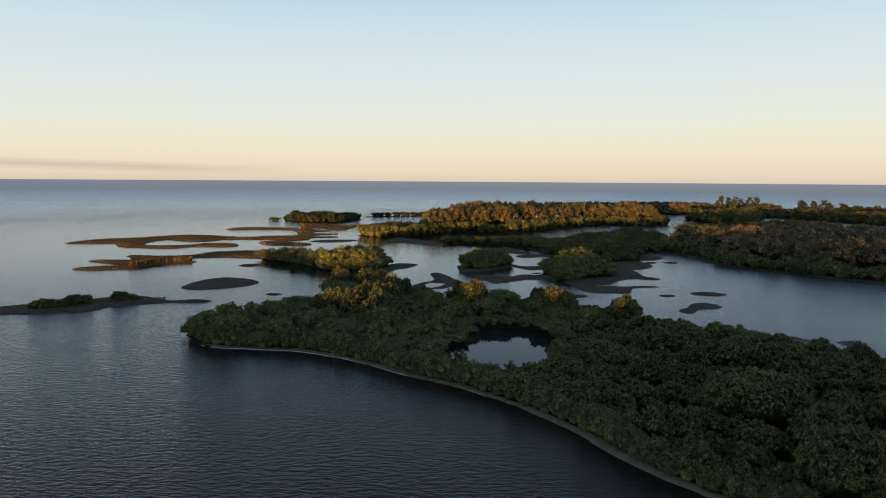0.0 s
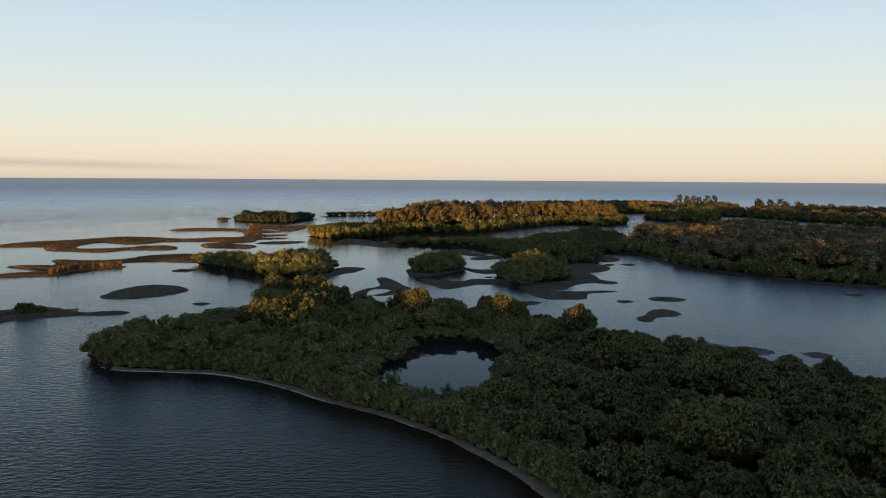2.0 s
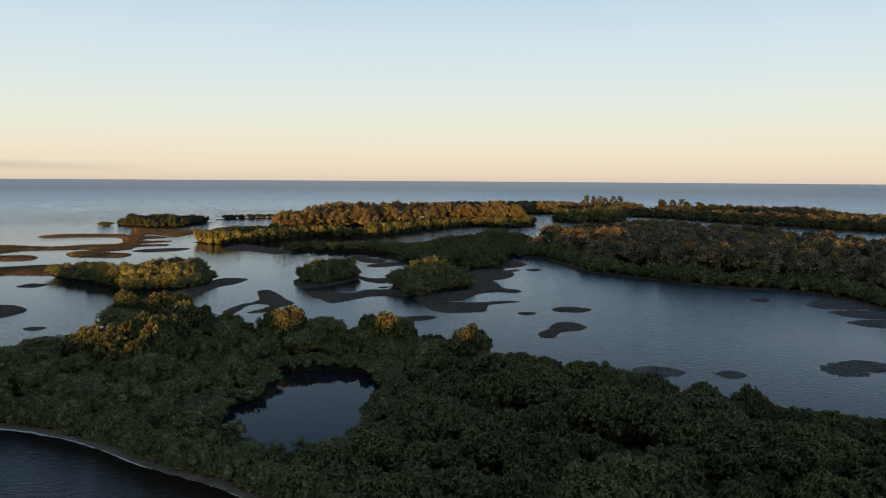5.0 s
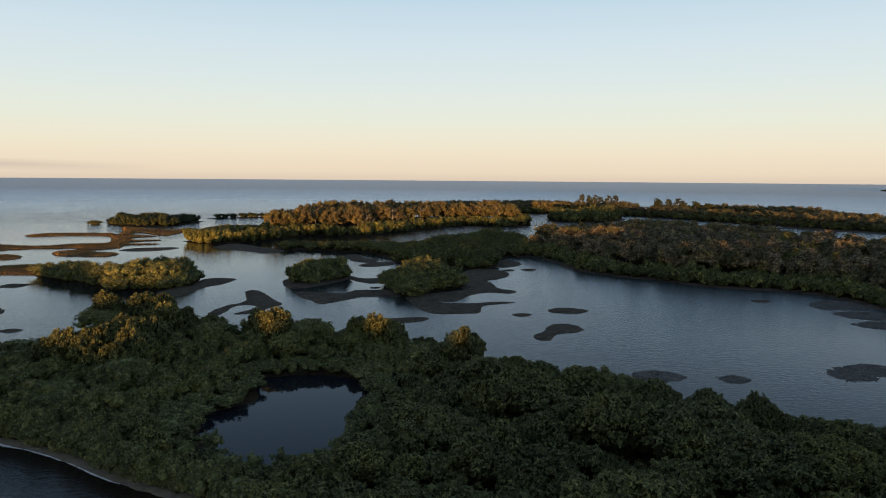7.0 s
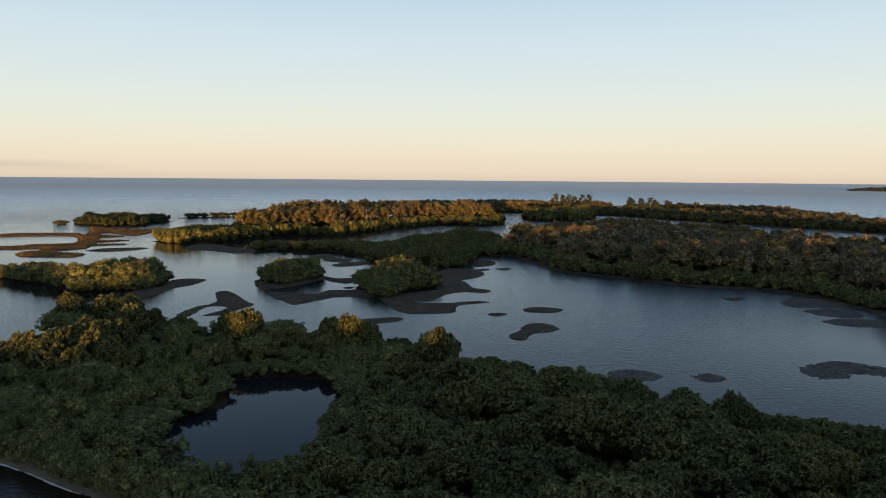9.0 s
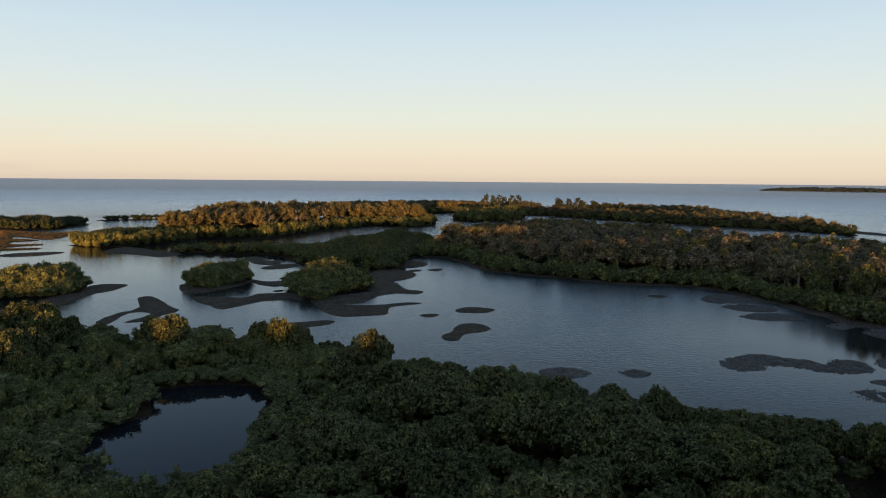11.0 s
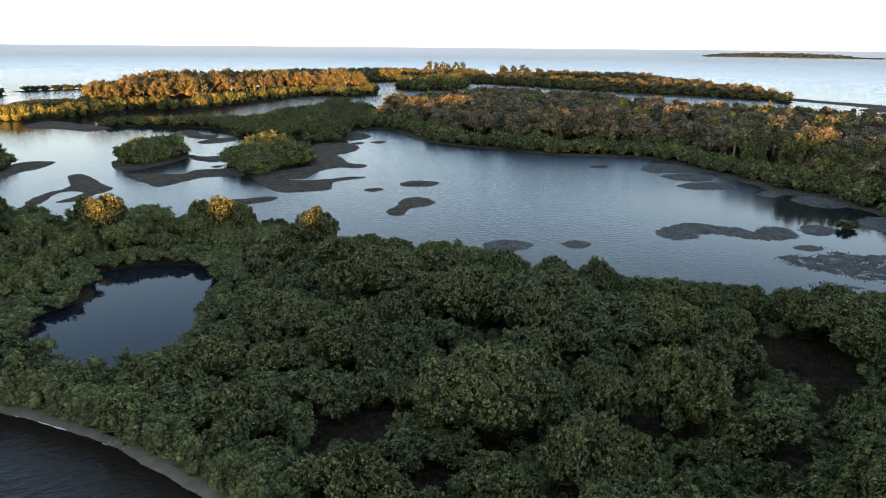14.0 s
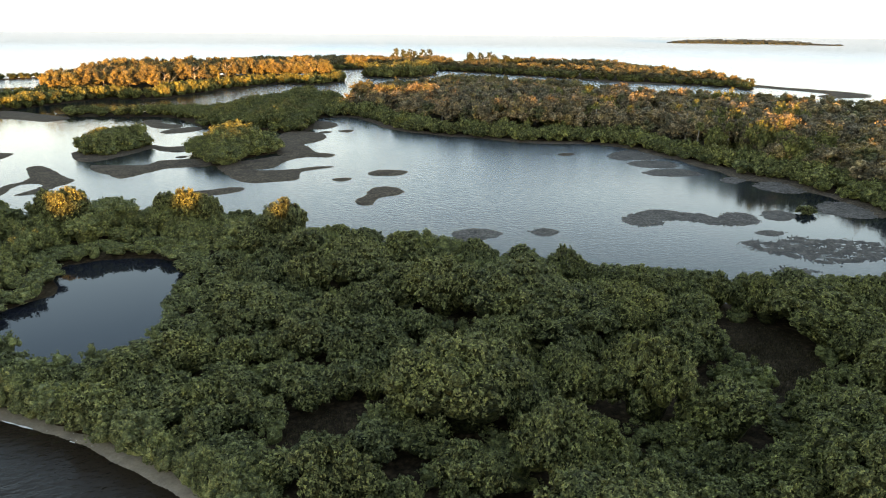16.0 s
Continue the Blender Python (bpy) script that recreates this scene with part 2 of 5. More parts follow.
    # gloss: wavelets too small to see blur the mirror, most on the open sea
    gloss = sums(nt, "MULTIPLY", sums(nt, "POWER", amount, 0.6), 0.16)
    offing = node(nt, "ShaderNodeMapRange")
    offing.inputs["From Min"].default_value, offing.inputs["From Max"].default_value = 300, 1200
    offing.inputs["To Min"].default_value, offing.inputs["To Max"].default_value = 1.0, 2.5
    nt.links.new(lagoon.outputs["Value"], offing.inputs["Value"])
    gloss = sums(nt, "MULTIPLY", gloss, offing.outputs[0])
    inner = node(nt, "ShaderNodeVectorMath")
    inner.operation = "DISTANCE"
    inner.inputs[1].default_value = (95, 160, 0)
    nt.links.new(pos, inner.inputs[0])
    lee = node(nt, "ShaderNodeMapRange")
    lee.inputs["From Min"].default_value, lee.inputs["From Max"].default_value = 100, 170
    lee.inputs["To Min"].default_value, lee.inputs["To Max"].default_value = 0.42, 1.0
    nt.links.new(inner.outputs["Value"], lee.inputs["Value"])
    breeze = node(nt, "ShaderNodeMapRange")
    breeze.inputs["From Min"].default_value, breeze.inputs["From Max"].default_value = 120, 190
    breeze.inputs["To Min"].default_value, breeze.inputs["To Max"].default_value = 1.8, 1.0
    nt.links.new(inner.outputs["Value"], breeze.inputs["Value"])
    gloss = sums(nt, "MULTIPLY", gloss, breeze.outputs[0])
    amount = sums(nt, "MULTIPLY", amount, sums(nt, "ADD", sums(nt, "MULTIPLY", gust, 0.9), 0.5))
    amount = sums(nt, "DIVIDE", amount, sums(nt, "POWER", offing.outputs[0], 0.7))
    b = bumped(nt, bsdf, height, 1.0, 0.75)
    nt.links.new(sums(nt, "MULTIPLY", sums(nt, "MULTIPLY", amount, lee.outputs[0]), 0.31), b.inputs["Strength"])
    # the mirror of the water, slightly blue, over its dark body
    mirror = node(nt, "ShaderNodeBsdfGlossy", Color=(0.80, 0.89, 1.0, 1))
    # haze and wave slopes far out are put into a darker mirror colour
    far_dim = node(nt, "ShaderNodeMapRange")
    far_dim.inputs["From Min"].default_value, far_dim.inputs["From Max"].default_value = 500, 1700
    nt.links.new(lagoon.outputs["Value"], far_dim.inputs["Value"])
    nt.links.new(mixed(nt, far_dim.outputs[0], (0.76, 0.83, 0.92), (0.51, 0.535, 0.56)), mirror.inputs["Color"])
    nt.links.new(gloss, mirror.inputs["Roughness"])
    nt.links.new(b.outputs["Normal"], mirror.inputs["Normal"])
    edge = nt.nodes.new("ShaderNodeFresnel")
    film = node(nt, "ShaderNodeMapRange")
    film.inputs["From Min"].default_value, film.inputs["From Max"].default_value = 45, 120
    film.inputs["To Min"].default_value, film.inputs["To Max"].default_value = 1.24, 1.38
    nt.links.new(inner.outputs["Value"], film.inputs["Value"])
    still = node(nt, "ShaderNodeMapRange")
    still.inputs["From Min"].default_value, still.inputs["From Max"].default_value = 150, 260
    still.inputs["To Min"].default_value, still.inputs["To Max"].default_value = 0.09, 0.0
    nt.links.new(lagoon.outputs["Value"], still.inputs["Value"])
    outer = sums(nt, "ADD", level.outputs[0], sums(nt, "MULTIPLY", still.outputs[0], pond.outputs[0]))
    outer = sums(nt, "ADD", outer, sums(nt, "MULTIPLY", sums(nt, "SUBTRACT", 1.0, corner.outputs[0]), 0.05))
    nt.links.new(sums(nt, "MINIMUM", outer, film.outputs[0]), edge.inputs["IOR"])
    nt.links.new(b.outputs["Normal"], edge.inputs["Normal"])
    both = nt.nodes.new("ShaderNodeMixShader")
    nt.links.new(edge.outputs[0], both.inputs["Fac"])
    nt.links.new(bsdf.outputs[0], both.inputs[1])
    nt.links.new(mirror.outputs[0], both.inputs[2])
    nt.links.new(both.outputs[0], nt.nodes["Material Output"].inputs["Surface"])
    return m


WATER = water_material()
MUD = mud_material("tidal_mud", (0.055, 0.043, 0.033), (0.115, 0.092, 0.070), 0.05)
MUD_SHELL = mud_material("shelly_mud", (0.058, 0.052, 0.048), (0.122, 0.110, 0.101), 0.2)
# rust of the turf, with the evening sun's orange painted into the mud
MUD_TURF_LIT = mud_material("lit_turfy_mud", (0.105, 0.064, 0.034), (0.20, 0.122, 0.058), 0.03)
SOIL = mud_material("island_soil", (0.030, 0.021, 0.013), (0.062, 0.045, 0.029), 0.03)
SAND = plain_material("beach_sand", (0.135, 0.108, 0.078), (0.25, 0.205, 0.152), 0.9, 0.6)
BARK = plain_material("grey_bark", (0.10, 0.085, 0.07), (0.22, 0.19, 0.16), 0.9, 1.5)
# crown cores: the shade between leaves, put into dark twig and leaf colours
SHADE_CORE = plain_material("shade_core", (0.018, 0.021, 0.008), (0.036, 0.042, 0.016), 1.0, 1.2)
SHADED_LEAF = leaf_material("shaded_leaves", (0.040, 0.041, 0.015), (0.062, 0.062, 0.022), (0.090, 0.088, 0.032), (0.06, 0.06, 0.02), leaf_scale=9.0, hollow_shade=0.35)
LEAF = leaf_material("mangrove_leaf", (0.090, 0.095, 0.043), (0.150, 0.154, 0.061), (0.238, 0.239, 0.087), (0.20, 0.18, 0.065), 0.0, pale_round=(12, 86), hollow_shade=0.6, patchy=0.55, spray=0.25)
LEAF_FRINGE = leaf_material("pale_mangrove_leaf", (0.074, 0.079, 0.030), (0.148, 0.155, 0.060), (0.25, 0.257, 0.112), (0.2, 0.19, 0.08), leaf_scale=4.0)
LEAF_FAR = leaf_material("mangrove_leaf_far", (0.084, 0.088, 0.031), (0.146, 0.147, 0.051), (0.235, 0.229, 0.084), (0.18, 0.16, 0.06), 0.08, through_light=0.25, leaf_scale=4.0, hollow_shade=0.55)
LEAF_WOOD = leaf_material("woodland_leaf", (0.098, 0.080, 0.043), (0.160, 0.129, 0.069), (0.225, 0.182, 0.099), (0.19, 0.165, 0.07), 0.3, through_light=0.35, leaf_scale=3.5, hollow_shade=0.85, patchy=1.6)
LEAF_OLIVE = leaf_material("dry_woodland_leaf", (0.108, 0.082, 0.050), (0.190, 0.143, 0.088), (0.305, 0.235, 0.155), (0.13, 0.13, 0.06), 0.12, leaf_scale=3.5, hollow_shade=0.45, patchy=1.9)
# far haze painted as a blue-dark leaf colour that dulls the orange sun
LEAF_COAST_HAZE = leaf_material("hazy_coast_leaf", (0.024, 0.035, 0.048), (0.032, 0.046, 0.062), (0.042, 0.060, 0.080), (0.06, 0.06, 0.05), hollow_shade=0.8)
LEAF_PINE_SHADE = leaf_material("pine_and_reef_shade", (0.03, 0.04, 0.018), (0.05, 0.06, 0.028), (0.08, 0.085, 0.04), (0.1, 0.1, 0.05))
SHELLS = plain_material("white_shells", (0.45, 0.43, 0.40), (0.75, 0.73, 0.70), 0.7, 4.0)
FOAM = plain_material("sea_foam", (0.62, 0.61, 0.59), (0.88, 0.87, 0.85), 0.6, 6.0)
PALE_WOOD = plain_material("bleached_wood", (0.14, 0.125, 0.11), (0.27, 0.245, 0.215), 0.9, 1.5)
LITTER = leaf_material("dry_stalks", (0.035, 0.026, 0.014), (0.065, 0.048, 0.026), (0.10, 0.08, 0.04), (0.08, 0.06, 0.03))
GRASS = leaf_material("marsh_grass", (0.15, 0.088, 0.036), (0.21, 0.125, 0.050), (0.28, 0.17, 0.068), (0.24, 0.15, 0.06), hollow_shade=0.85)

# ---------------------------------------------------------------- numbers and meshes
rng = np.random.default_rng(7)


def lattice(ix, iy, seed):
    h = (ix * 374761393 + iy * 668265263 + seed * 1442695041) & 0x7FFFFFFF
    h = ((h ^ (h >> 13)) * 1274126177) & 0x7FFFFFFF
    return ((h ^ (h >> 16)) & 0xFFFF) / 65535.0


def grain(x, y, size, seed=0):
    """Smooth noise from 0 to 1 with lumps of that size."""
    x, y = np.asarray(x) / size, np.asarray(y) / size
    ix, iy = np.floor(x).astype(np.int64), np.floor(y).astype(np.int64)
    fx, fy = x - ix, y - iy
    fx, fy = fx * fx * (3 - 2 * fx), fy * fy * (3 - 2 * fy)
    a, b = lattice(ix, iy, seed), lattice(ix + 1, iy, seed)
    c, d = lattice(ix, iy + 1, seed), lattice(ix + 1, iy + 1, seed)
    return (a * (1 - fx) + b * fx) * (1 - fy) + (c * (1 - fx) + d * fx) * fy


def rough_grain(x, y, size, seed=0):
    return 0.55 * grain(x, y, size, seed) + 0.3 * grain(x, y, size / 2.3, seed + 1) + 0.15 * grain(x, y, size / 5.1, seed + 2)


def mesh_of(name, verts, faces, mats, slots=None, smooth=False):
    """A mesh from arrays: verts (n, 3), faces a list of (m, k) arrays."""
    me = bpy.data.meshes.new(name)
    loops = np.concatenate([f.ravel() for f in faces])
    sizes = np.concatenate([np.full(len(f), f.shape[1]) for f in faces])
    me.vertices.add(len(verts))
    me.vertices.foreach_set("co", np.asarray(verts, np.float32).ravel())
    me.loops.add(len(loops))
    me.loops.foreach_set("vertex_index", loops.astype(np.int32))
    me.polygons.add(len(sizes))
    me.polygons.foreach_set("loop_start", np.r_[0, np.cumsum(sizes)[:-1]].astype(np.int32))
    for m in mats:
        me.materials.append(m)
    if slots is not None:
        me.polygons.foreach_set("material_index", np.asarray(slots, np.int32))
    me.polygons.foreach_set("use_smooth", np.broadcast_to(np.asarray(smooth, bool), len(sizes)).copy())
    me.update(calc_edges=True)
    return me


def to_strip(x, y, spine):
    """How far (x, y) lies outside a strip along the spine of (x, y, half width); inside is negative."""
    best = np.full(np.shape(x), 1e9)
    for (ax, ay, ar), (bx, by, br) in zip(spine[:-1], spine[1:]):
        dx, dy = bx - ax, by - ay
        f = np.clip(((x - ax) * dx + (y - ay) * dy) / (dx * dx + dy * dy + 1e-9), 0, 1)
        best = np.minimum(best, np.hypot(x - ax - f * dx, y - ay - f * dy) - ar - f * (br - ar))
    return best


def to_outline(x, y, ring):
    """How far (x, y) lies outside a closed outline; inside is negative."""
    best = np.full(np.shape(x), 1e9)
    inside = np.zeros(np.shape(x), bool)
    for (ax, ay), (bx, by) in zip(ring, ring[1:] + ring[:1]):
        dx, dy = bx - ax, by - ay
        f = np.clip(((x - ax) * dx + (y - ay) * dy) / (dx * dx + dy * dy + 1e-9), 0, 1)
        best = np.minimum(best, np.hypot(x - ax - f * dx, y - ay - f * dy))
        if ay != by:
            inside ^= ((ay > y) != (by > y)) & (x < ax + dx * (y - ay) / dy)
    return np.where(inside, -best, best)


def relief(name, box, step, height, mats, slot=None, floor=-0.25):
    """A piece of ground: a grid of that step with height(x, y), kept where it rises over the floor."""
    x0, y0, x1, y1 = box
    nx, ny = int((x1 - x0) / step) + 2, int((y1 - y0) / step) + 2
    gx, gy = np.meshgrid(x0 + np.arange(nx) * step, y0 + np.arange(ny) * step)
    z = height(gx, gy)
    verts = np.stack([gx.ravel(), gy.ravel(), z.ravel()], 1)
    i = (np.arange(ny - 1)[:, None] * nx + np.arange(nx - 1)[None]).ravel()
    quads = np.stack([i, i + 1, i + 1 + nx, i + nx], 1)
    keep = verts[quads, 2].max(1) > floor
    quads = quads[keep]
    used, back = np.unique(quads, return_inverse=True)
    verts, quads = verts[used], back.reshape(quads.shape)
    centre = verts[quads].mean(1)
    slots = slot(centre[:, 0], centre[:, 1], centre[:, 2]) if slot else None
    return new(name, mesh_of(name, verts, [quads], mats, slots, True))

# ---------------------------------------------------------------- water
FAR_EDGE = 4950.0


def sea_level(r):
    """The sheet of water, bent up a little far out, where the edge stands for a horizon much further off."""
    return 16.0 * (np.maximum(r - 1200.0, 0) / 3750.0) ** 2


def build_water():
    radii = np.array([30, 80, 160, 300, 500, 800, 1200, 1700, 2200, 2700, 3200, 3700, 4200, 4600, FAR_EDGE])
    n = 96
    a = np.arange(n) * 2 * np.pi / n
    verts = [np.array([[0, 0, 0]])]
    for r in radii:
        verts.append(np.stack([r * np.cos(a), r * np.sin(a), np.full(n, sea_level(r))], 1))
    verts = np.concatenate(verts)
    k = np.arange(n)
    tris = np.stack([np.zeros(n, int), 1 + k, 1 + (k + 1) % n], 1)
    quads = [np.stack([1 + j * n + k, 1 + (j + 1) * n + k, 1 + (j + 1) * n + (k + 1) % n, 1 + j * n + (k + 1) % n], 1)
             for j in range(len(radii) - 1)]
    ob = new("water", mesh_of("water", verts, [tris] + quads, [WATER], None, True))
    return tagged(ob, "rippled blue-grey sea and lagoon water at dusk", "water", kind="structure")


build_water()

# ---------------------------------------------------------------- land
FRONT = [
    (-61, 119), (-59.5, 111), (-55, 104), (-50.5, 101.2), (-44.6, 100.3), (-40.2, 99.7), (-35.9, 99.3), (-31.7, 97.6), (-27.3, 94.7),
    (-23.8, 92.1), (-20.4, 89), (-16.3, 85.3), (-12.5, 82.2), (-8.8, 79.4), (-6.3, 77.3), (-3.9, 74.7), (-1.7, 72.3), (0.5, 69.7),
    (2.5, 67), (4.4, 64), (6.2, 61), (7.6, 58.6), (9.8, 53.6), (12.3, 48.6), (16, 43.5), (22, 36),
]
LAGOON_SIDE = [
    (104, 57), (86, 65), (75, 69), (64.5, 76), (56.5, 84), (50, 92.5), (45, 101), (38, 105), (32, 110), (28, 117), (19, 130), (11, 140),
]
NEAR_SHORE = FRONT + [(32, 26), (50, 14), (100, 0), (150, 5), (140, 40)] + LAGOON_SIDE + [
    (2, 142), (-8, 146), (-20, 155), (-31, 167), (-41, 163), (-43, 156.5), (-35, 143), (-37, 131), (-52, 127), (-57, 127),
]
POND = [(-9.9, 101.8), (-9, 95), (-7.2, 91.2), (-4.8, 87.6), (-2, 85.6), (1, 85.2), (4, 86.3), (7, 89), (9, 96), (10.9, 104), (11.6, 110.6), (10.9, 115), (8.4, 118.2),
        (4.6, 120.2), (0.8, 120.4), (-2.8, 119.7), (-4.8, 117.6), (-4.2, 113), (-3.6, 107.9), (-6.6, 106), (-8.8, 104)]
CLEARINGS = [(64, 62, 3.7), (62, 57.5, 4.0), (60, 53, 2.9), (20, 55, 2.2), (18, 63, 3.0), (34, 74, 2.0), (50, 57, 2.2)]


def near_land(x, y):
    front = (y < 104 - 0.2 * (x + 40)) & (x < 40) & (x > -48)
    d = to_outline(x, y, NEAR_SHORE) + np.where(front, 0.7, 1.6) * (rough_grain(x, y, 7.0, 3) - 0.5)
    p = to_outline(x, y, POND) + 1.0 * (rough_grain(x, y, 3.0, 5) - 0.5)
    puddle = 1.2 - np.hypot(x - 20, y - 55.2) + 0.8 * (grain(x, y, 1.2, 8) - 0.5)
    return np.maximum.reduce([d, -p, puddle])


def land_height(d, x, y, rise=0.45):
    return np.clip(-d * 0.16, -0.5, rise) + 0.12 * (rough_grain(x, y, 2.2, 9) - 0.5) * (d < 0.5)


def beach_height(x, y):
    """Sand laid over the rim of the soil, running out under the bushes."""
    inland = -to_outline(x, y, NEAR_SHORE)
    width = 0.3 + 0.4 * grain(x, y, 4.0, 21) + 0.35 * grain(x, y, 0.9, 22)
    front = (y < 104 - 0.2 * (x + 40)) & (x < 40) & (x > -52)
    return np.where(front, land_height(near_land(x, y), x, y) + 0.07 - 0.2 * np.maximum(inland - width, 0), -1.0)


tagged(relief("island_ground", (-74, -6, 156, 176), 0.8, lambda x, y: land_height(near_land(x, y), x, y), [SOIL]),
       "dark wet soil of the mangrove island", "ground", kind="structure")
tagged(relief("beach", (-54, 34, 42, 108), 0.3, beach_height, [SAND], floor=-0.1),
       "narrow grey-brown sand beach in front of the mangroves", "beach", kind="structure")

# every other wooded land
OUTLINES = {
    "gold": [(-80.2, 241.1), (-74.7, 233.9), (-67.9, 228.2), (-61.4, 222.8), (-54.6, 214.1), (-49.7, 208.3), (-43.9, 209.9), (-37.5, 209.4), (-31.8, 213.3), (-30.4, 226.5), (-33, 233), (-40, 237), (-48, 232), (-54, 229), (-62, 236), (-70, 244), (-78, 245)],
    "islet": [(-5.2, 222.4), (-2.7, 215.6), (2, 212), (5.8, 217.4), (9.9, 222), (13.3, 226.1), (14, 229), (11, 233), (3, 231), (-4, 227)],
    "round": [(23.4, 214), (23, 202.5), (24.3, 192.4), (27.1, 188.1), (30.8, 190), (34.6, 196.4), (39.9, 201.1), (44.7, 204.2), (45, 210), (40, 217), (31, 218), (25, 215)],
    "middle": [(-15.1, 322.6), (-10.7, 313.9), (5, 307.6), (22.7, 298.7), (29.1, 280.6), (31.4, 266.3), (39.5, 257.2), (50.1, 244.5), (53.8, 240.4), (60.4, 240.9), (65.7, 248), (72, 269.5), (84, 292), (96, 318), (104, 352), (100, 377), (86, 374), (66, 347), (46, 318), (20, 318), (-2, 325)],
    "right": [(74.8, 280), (86.8, 276), (90.8, 261.2), (89.9, 241.2), (94.1, 226.2), (99.5, 216), (106.2, 209.6), (113.7, 198.2), (119.9, 192.3), (127.2, 188.5), (133.8, 183.8), (137.6, 175.8), (138.5, 165.1), (137.5, 153.3), (136.7, 142.7), (137.9, 136.9), (135.7, 129.8), (137.2, 126.6), (139.8, 124.3), (137.7, 116.9), (135, 109.4), (133, 97), (130, 75), (150, 40), (240, 40), (270, 150), (262, 212), (250, 246), (226, 252), (219, 285), (221, 326), (210, 358), (186, 396), (160, 372), (130, 350), (104, 330), (88, 300)],
    "wood": [(-58.9, 357.3), (-50, 346.1), (-36.7, 345.3), (-26.7, 352.5), (-16.4, 365), (-2.4, 382.1), (12.6, 379.5), (27.6, 377), (40, 395.9), (61.2, 421.2), (82.9, 445.1), (101, 460.9), (116, 446), (137, 457), (148, 482), (144, 515), (133, 545), (120, 552), (75, 560), (30, 545), (-4, 520), (-18, 455), (-28, 400), (-44, 380), (-56, 360)],
    "back": [(118, 556), (150, 586), (190, 610), (215, 617), (240, 598), (262, 570), (292, 600), (290, 660), (215, 690), (120, 680), (92, 610)],
    "far_islet": [(172.8, 523.8), (173.6, 502.5), (179.8, 495.7), (198.4, 488.7), (227.3, 515.6), (246, 552), (225, 560), (198, 548), (178, 530)],
    "band": [(264, 566), (272, 546), (289, 500), (308, 439), (321, 406), (339, 374), (354, 344), (345, 330), (352, 326), (366, 345), (380, 425), (412, 515), (426, 590), (340, 640), (294, 600)],
    "reef_wood": [(-131.4, 496.1), (-113.3, 467.1), (-98.3, 461.3), (-84.7, 471.7), (-74, 507.4), (-76, 512), (-95, 510), (-120, 512)],
    "outer": [(-75, 542), (-59, 546), (-39, 557), (-17.5, 562), (0, 560), (4, 572), (-17, 576), (-39, 566), (-59, 556), (-74, 548)],
}


def rounded(ring, n=3):
    """A smooth closed curve through the corners of a ring."""
    out = []
    for i in range(len(ring)):
        p0, p1, p2, p3 = (np.array(ring[(i + k) % len(ring)], float) for k in (-1, 0, 1, 2))
        for t in np.arange(n) / n:
            out.append(tuple(0.5 * (2 * p1 + (p2 - p0) * t + (2 * p0 - 5 * p1 + 4 * p2 - p3) * t * t + (3 * p1 - p0 - 3 * p2 + p3) * t ** 3)))
    return out


SMOOTH = {key: rounded(ring) for key, ring in OUTLINES.items()}


def land_of(key):
    def d(x, y):
        return to_outline(x, y, SMOOTH[key]) + 1.6 * (rough_grain(x, y, 11.0, 13) - 0.5)
    return d


def box_round(ring, extra):
    p = np.array(ring, float)
    return (*(p.min(0) - extra), *(p.max(0) + extra))


def box_of(spines, extra):
    p = np.array([q for s in spines for q in s], float)
    return ((p[:, 0] - p[:, 2]).min() - extra, (p[:, 1] - p[:, 2]).min() - extra, (p[:, 0] + p[:, 2]).max() + extra, (p[:, 1] + p[:, 2]).max() + extra)


for key, ring in OUTLINES.items():
    d_of = land_of(key)
    tagged(relief("shore_ground", box_round(ring, 6), 2.0, lambda x, y: land_height(d_of(x, y), x, y), [SOIL]),
           "dark wet mud under the mangroves of an island", "ground", kind="structure")

# ---------------------------------------------------------------- mudflats
LIT = "long low mudflat with brown marsh turf in evening sun"
BARE = "dark bare mudflat standing just above the lagoon water"
SPIT = "long mud spit running out from the mangrove island"
RIM = "dark mud rim along the mangrove shore of the lagoon"
SHELL = "shelly oyster bar breaking the calm lagoon surface"


LIT_FLATS = []


def mudflat(ring, label=BARE, lumpy=0.0, mat=None, step=None):
    """A low bank inside an outline, frayed a little along its edge."""
    if label == LIT:
        LIT_FLATS.append(ring)
    x0, y0, x1, y1 = box_round(ring, 2.0)
    away = math.hypot((x0 + x1) / 2, (y0 + y1) / 2)
    step = step or (0.45 if away < 170 else 0.8 if away < 260 else 1.2)
    curve = rounded(ring, 4)
    edge = 0.5 if away < 260 else 0.9

    def height(x, y):
        d = to_outline(x, y, curve) + edge * (rough_grain(x, y, 2.6, 31) - 0.5)
        h = np.clip(-d * 0.16 + 0.03, -0.3, 0.34)
        h = h + (0.10 * (grain(x, y, 1.1, 33) - 0.5) + 0.06 * (grain(x, y, 0.5, 34) - 0.5)) * (h > -0.25)
        if lumpy:
            h = np.where(d < 0.4, np.minimum(h, 0.09) + lumpy * (grain(x, y, 0.9, 41) - 0.52) + lumpy * 0.6 * (grain(x, y, 0.45, 42) - 0.5), h)
        return h

    ob = relief("mudflat", (x0, y0, x1, y1), step, height, [mat or (MUD_TURF_LIT if label == LIT else MUD)], floor=-0.06)
    return tagged(ob, label, "mudflat", "mudflats in the lagoon")


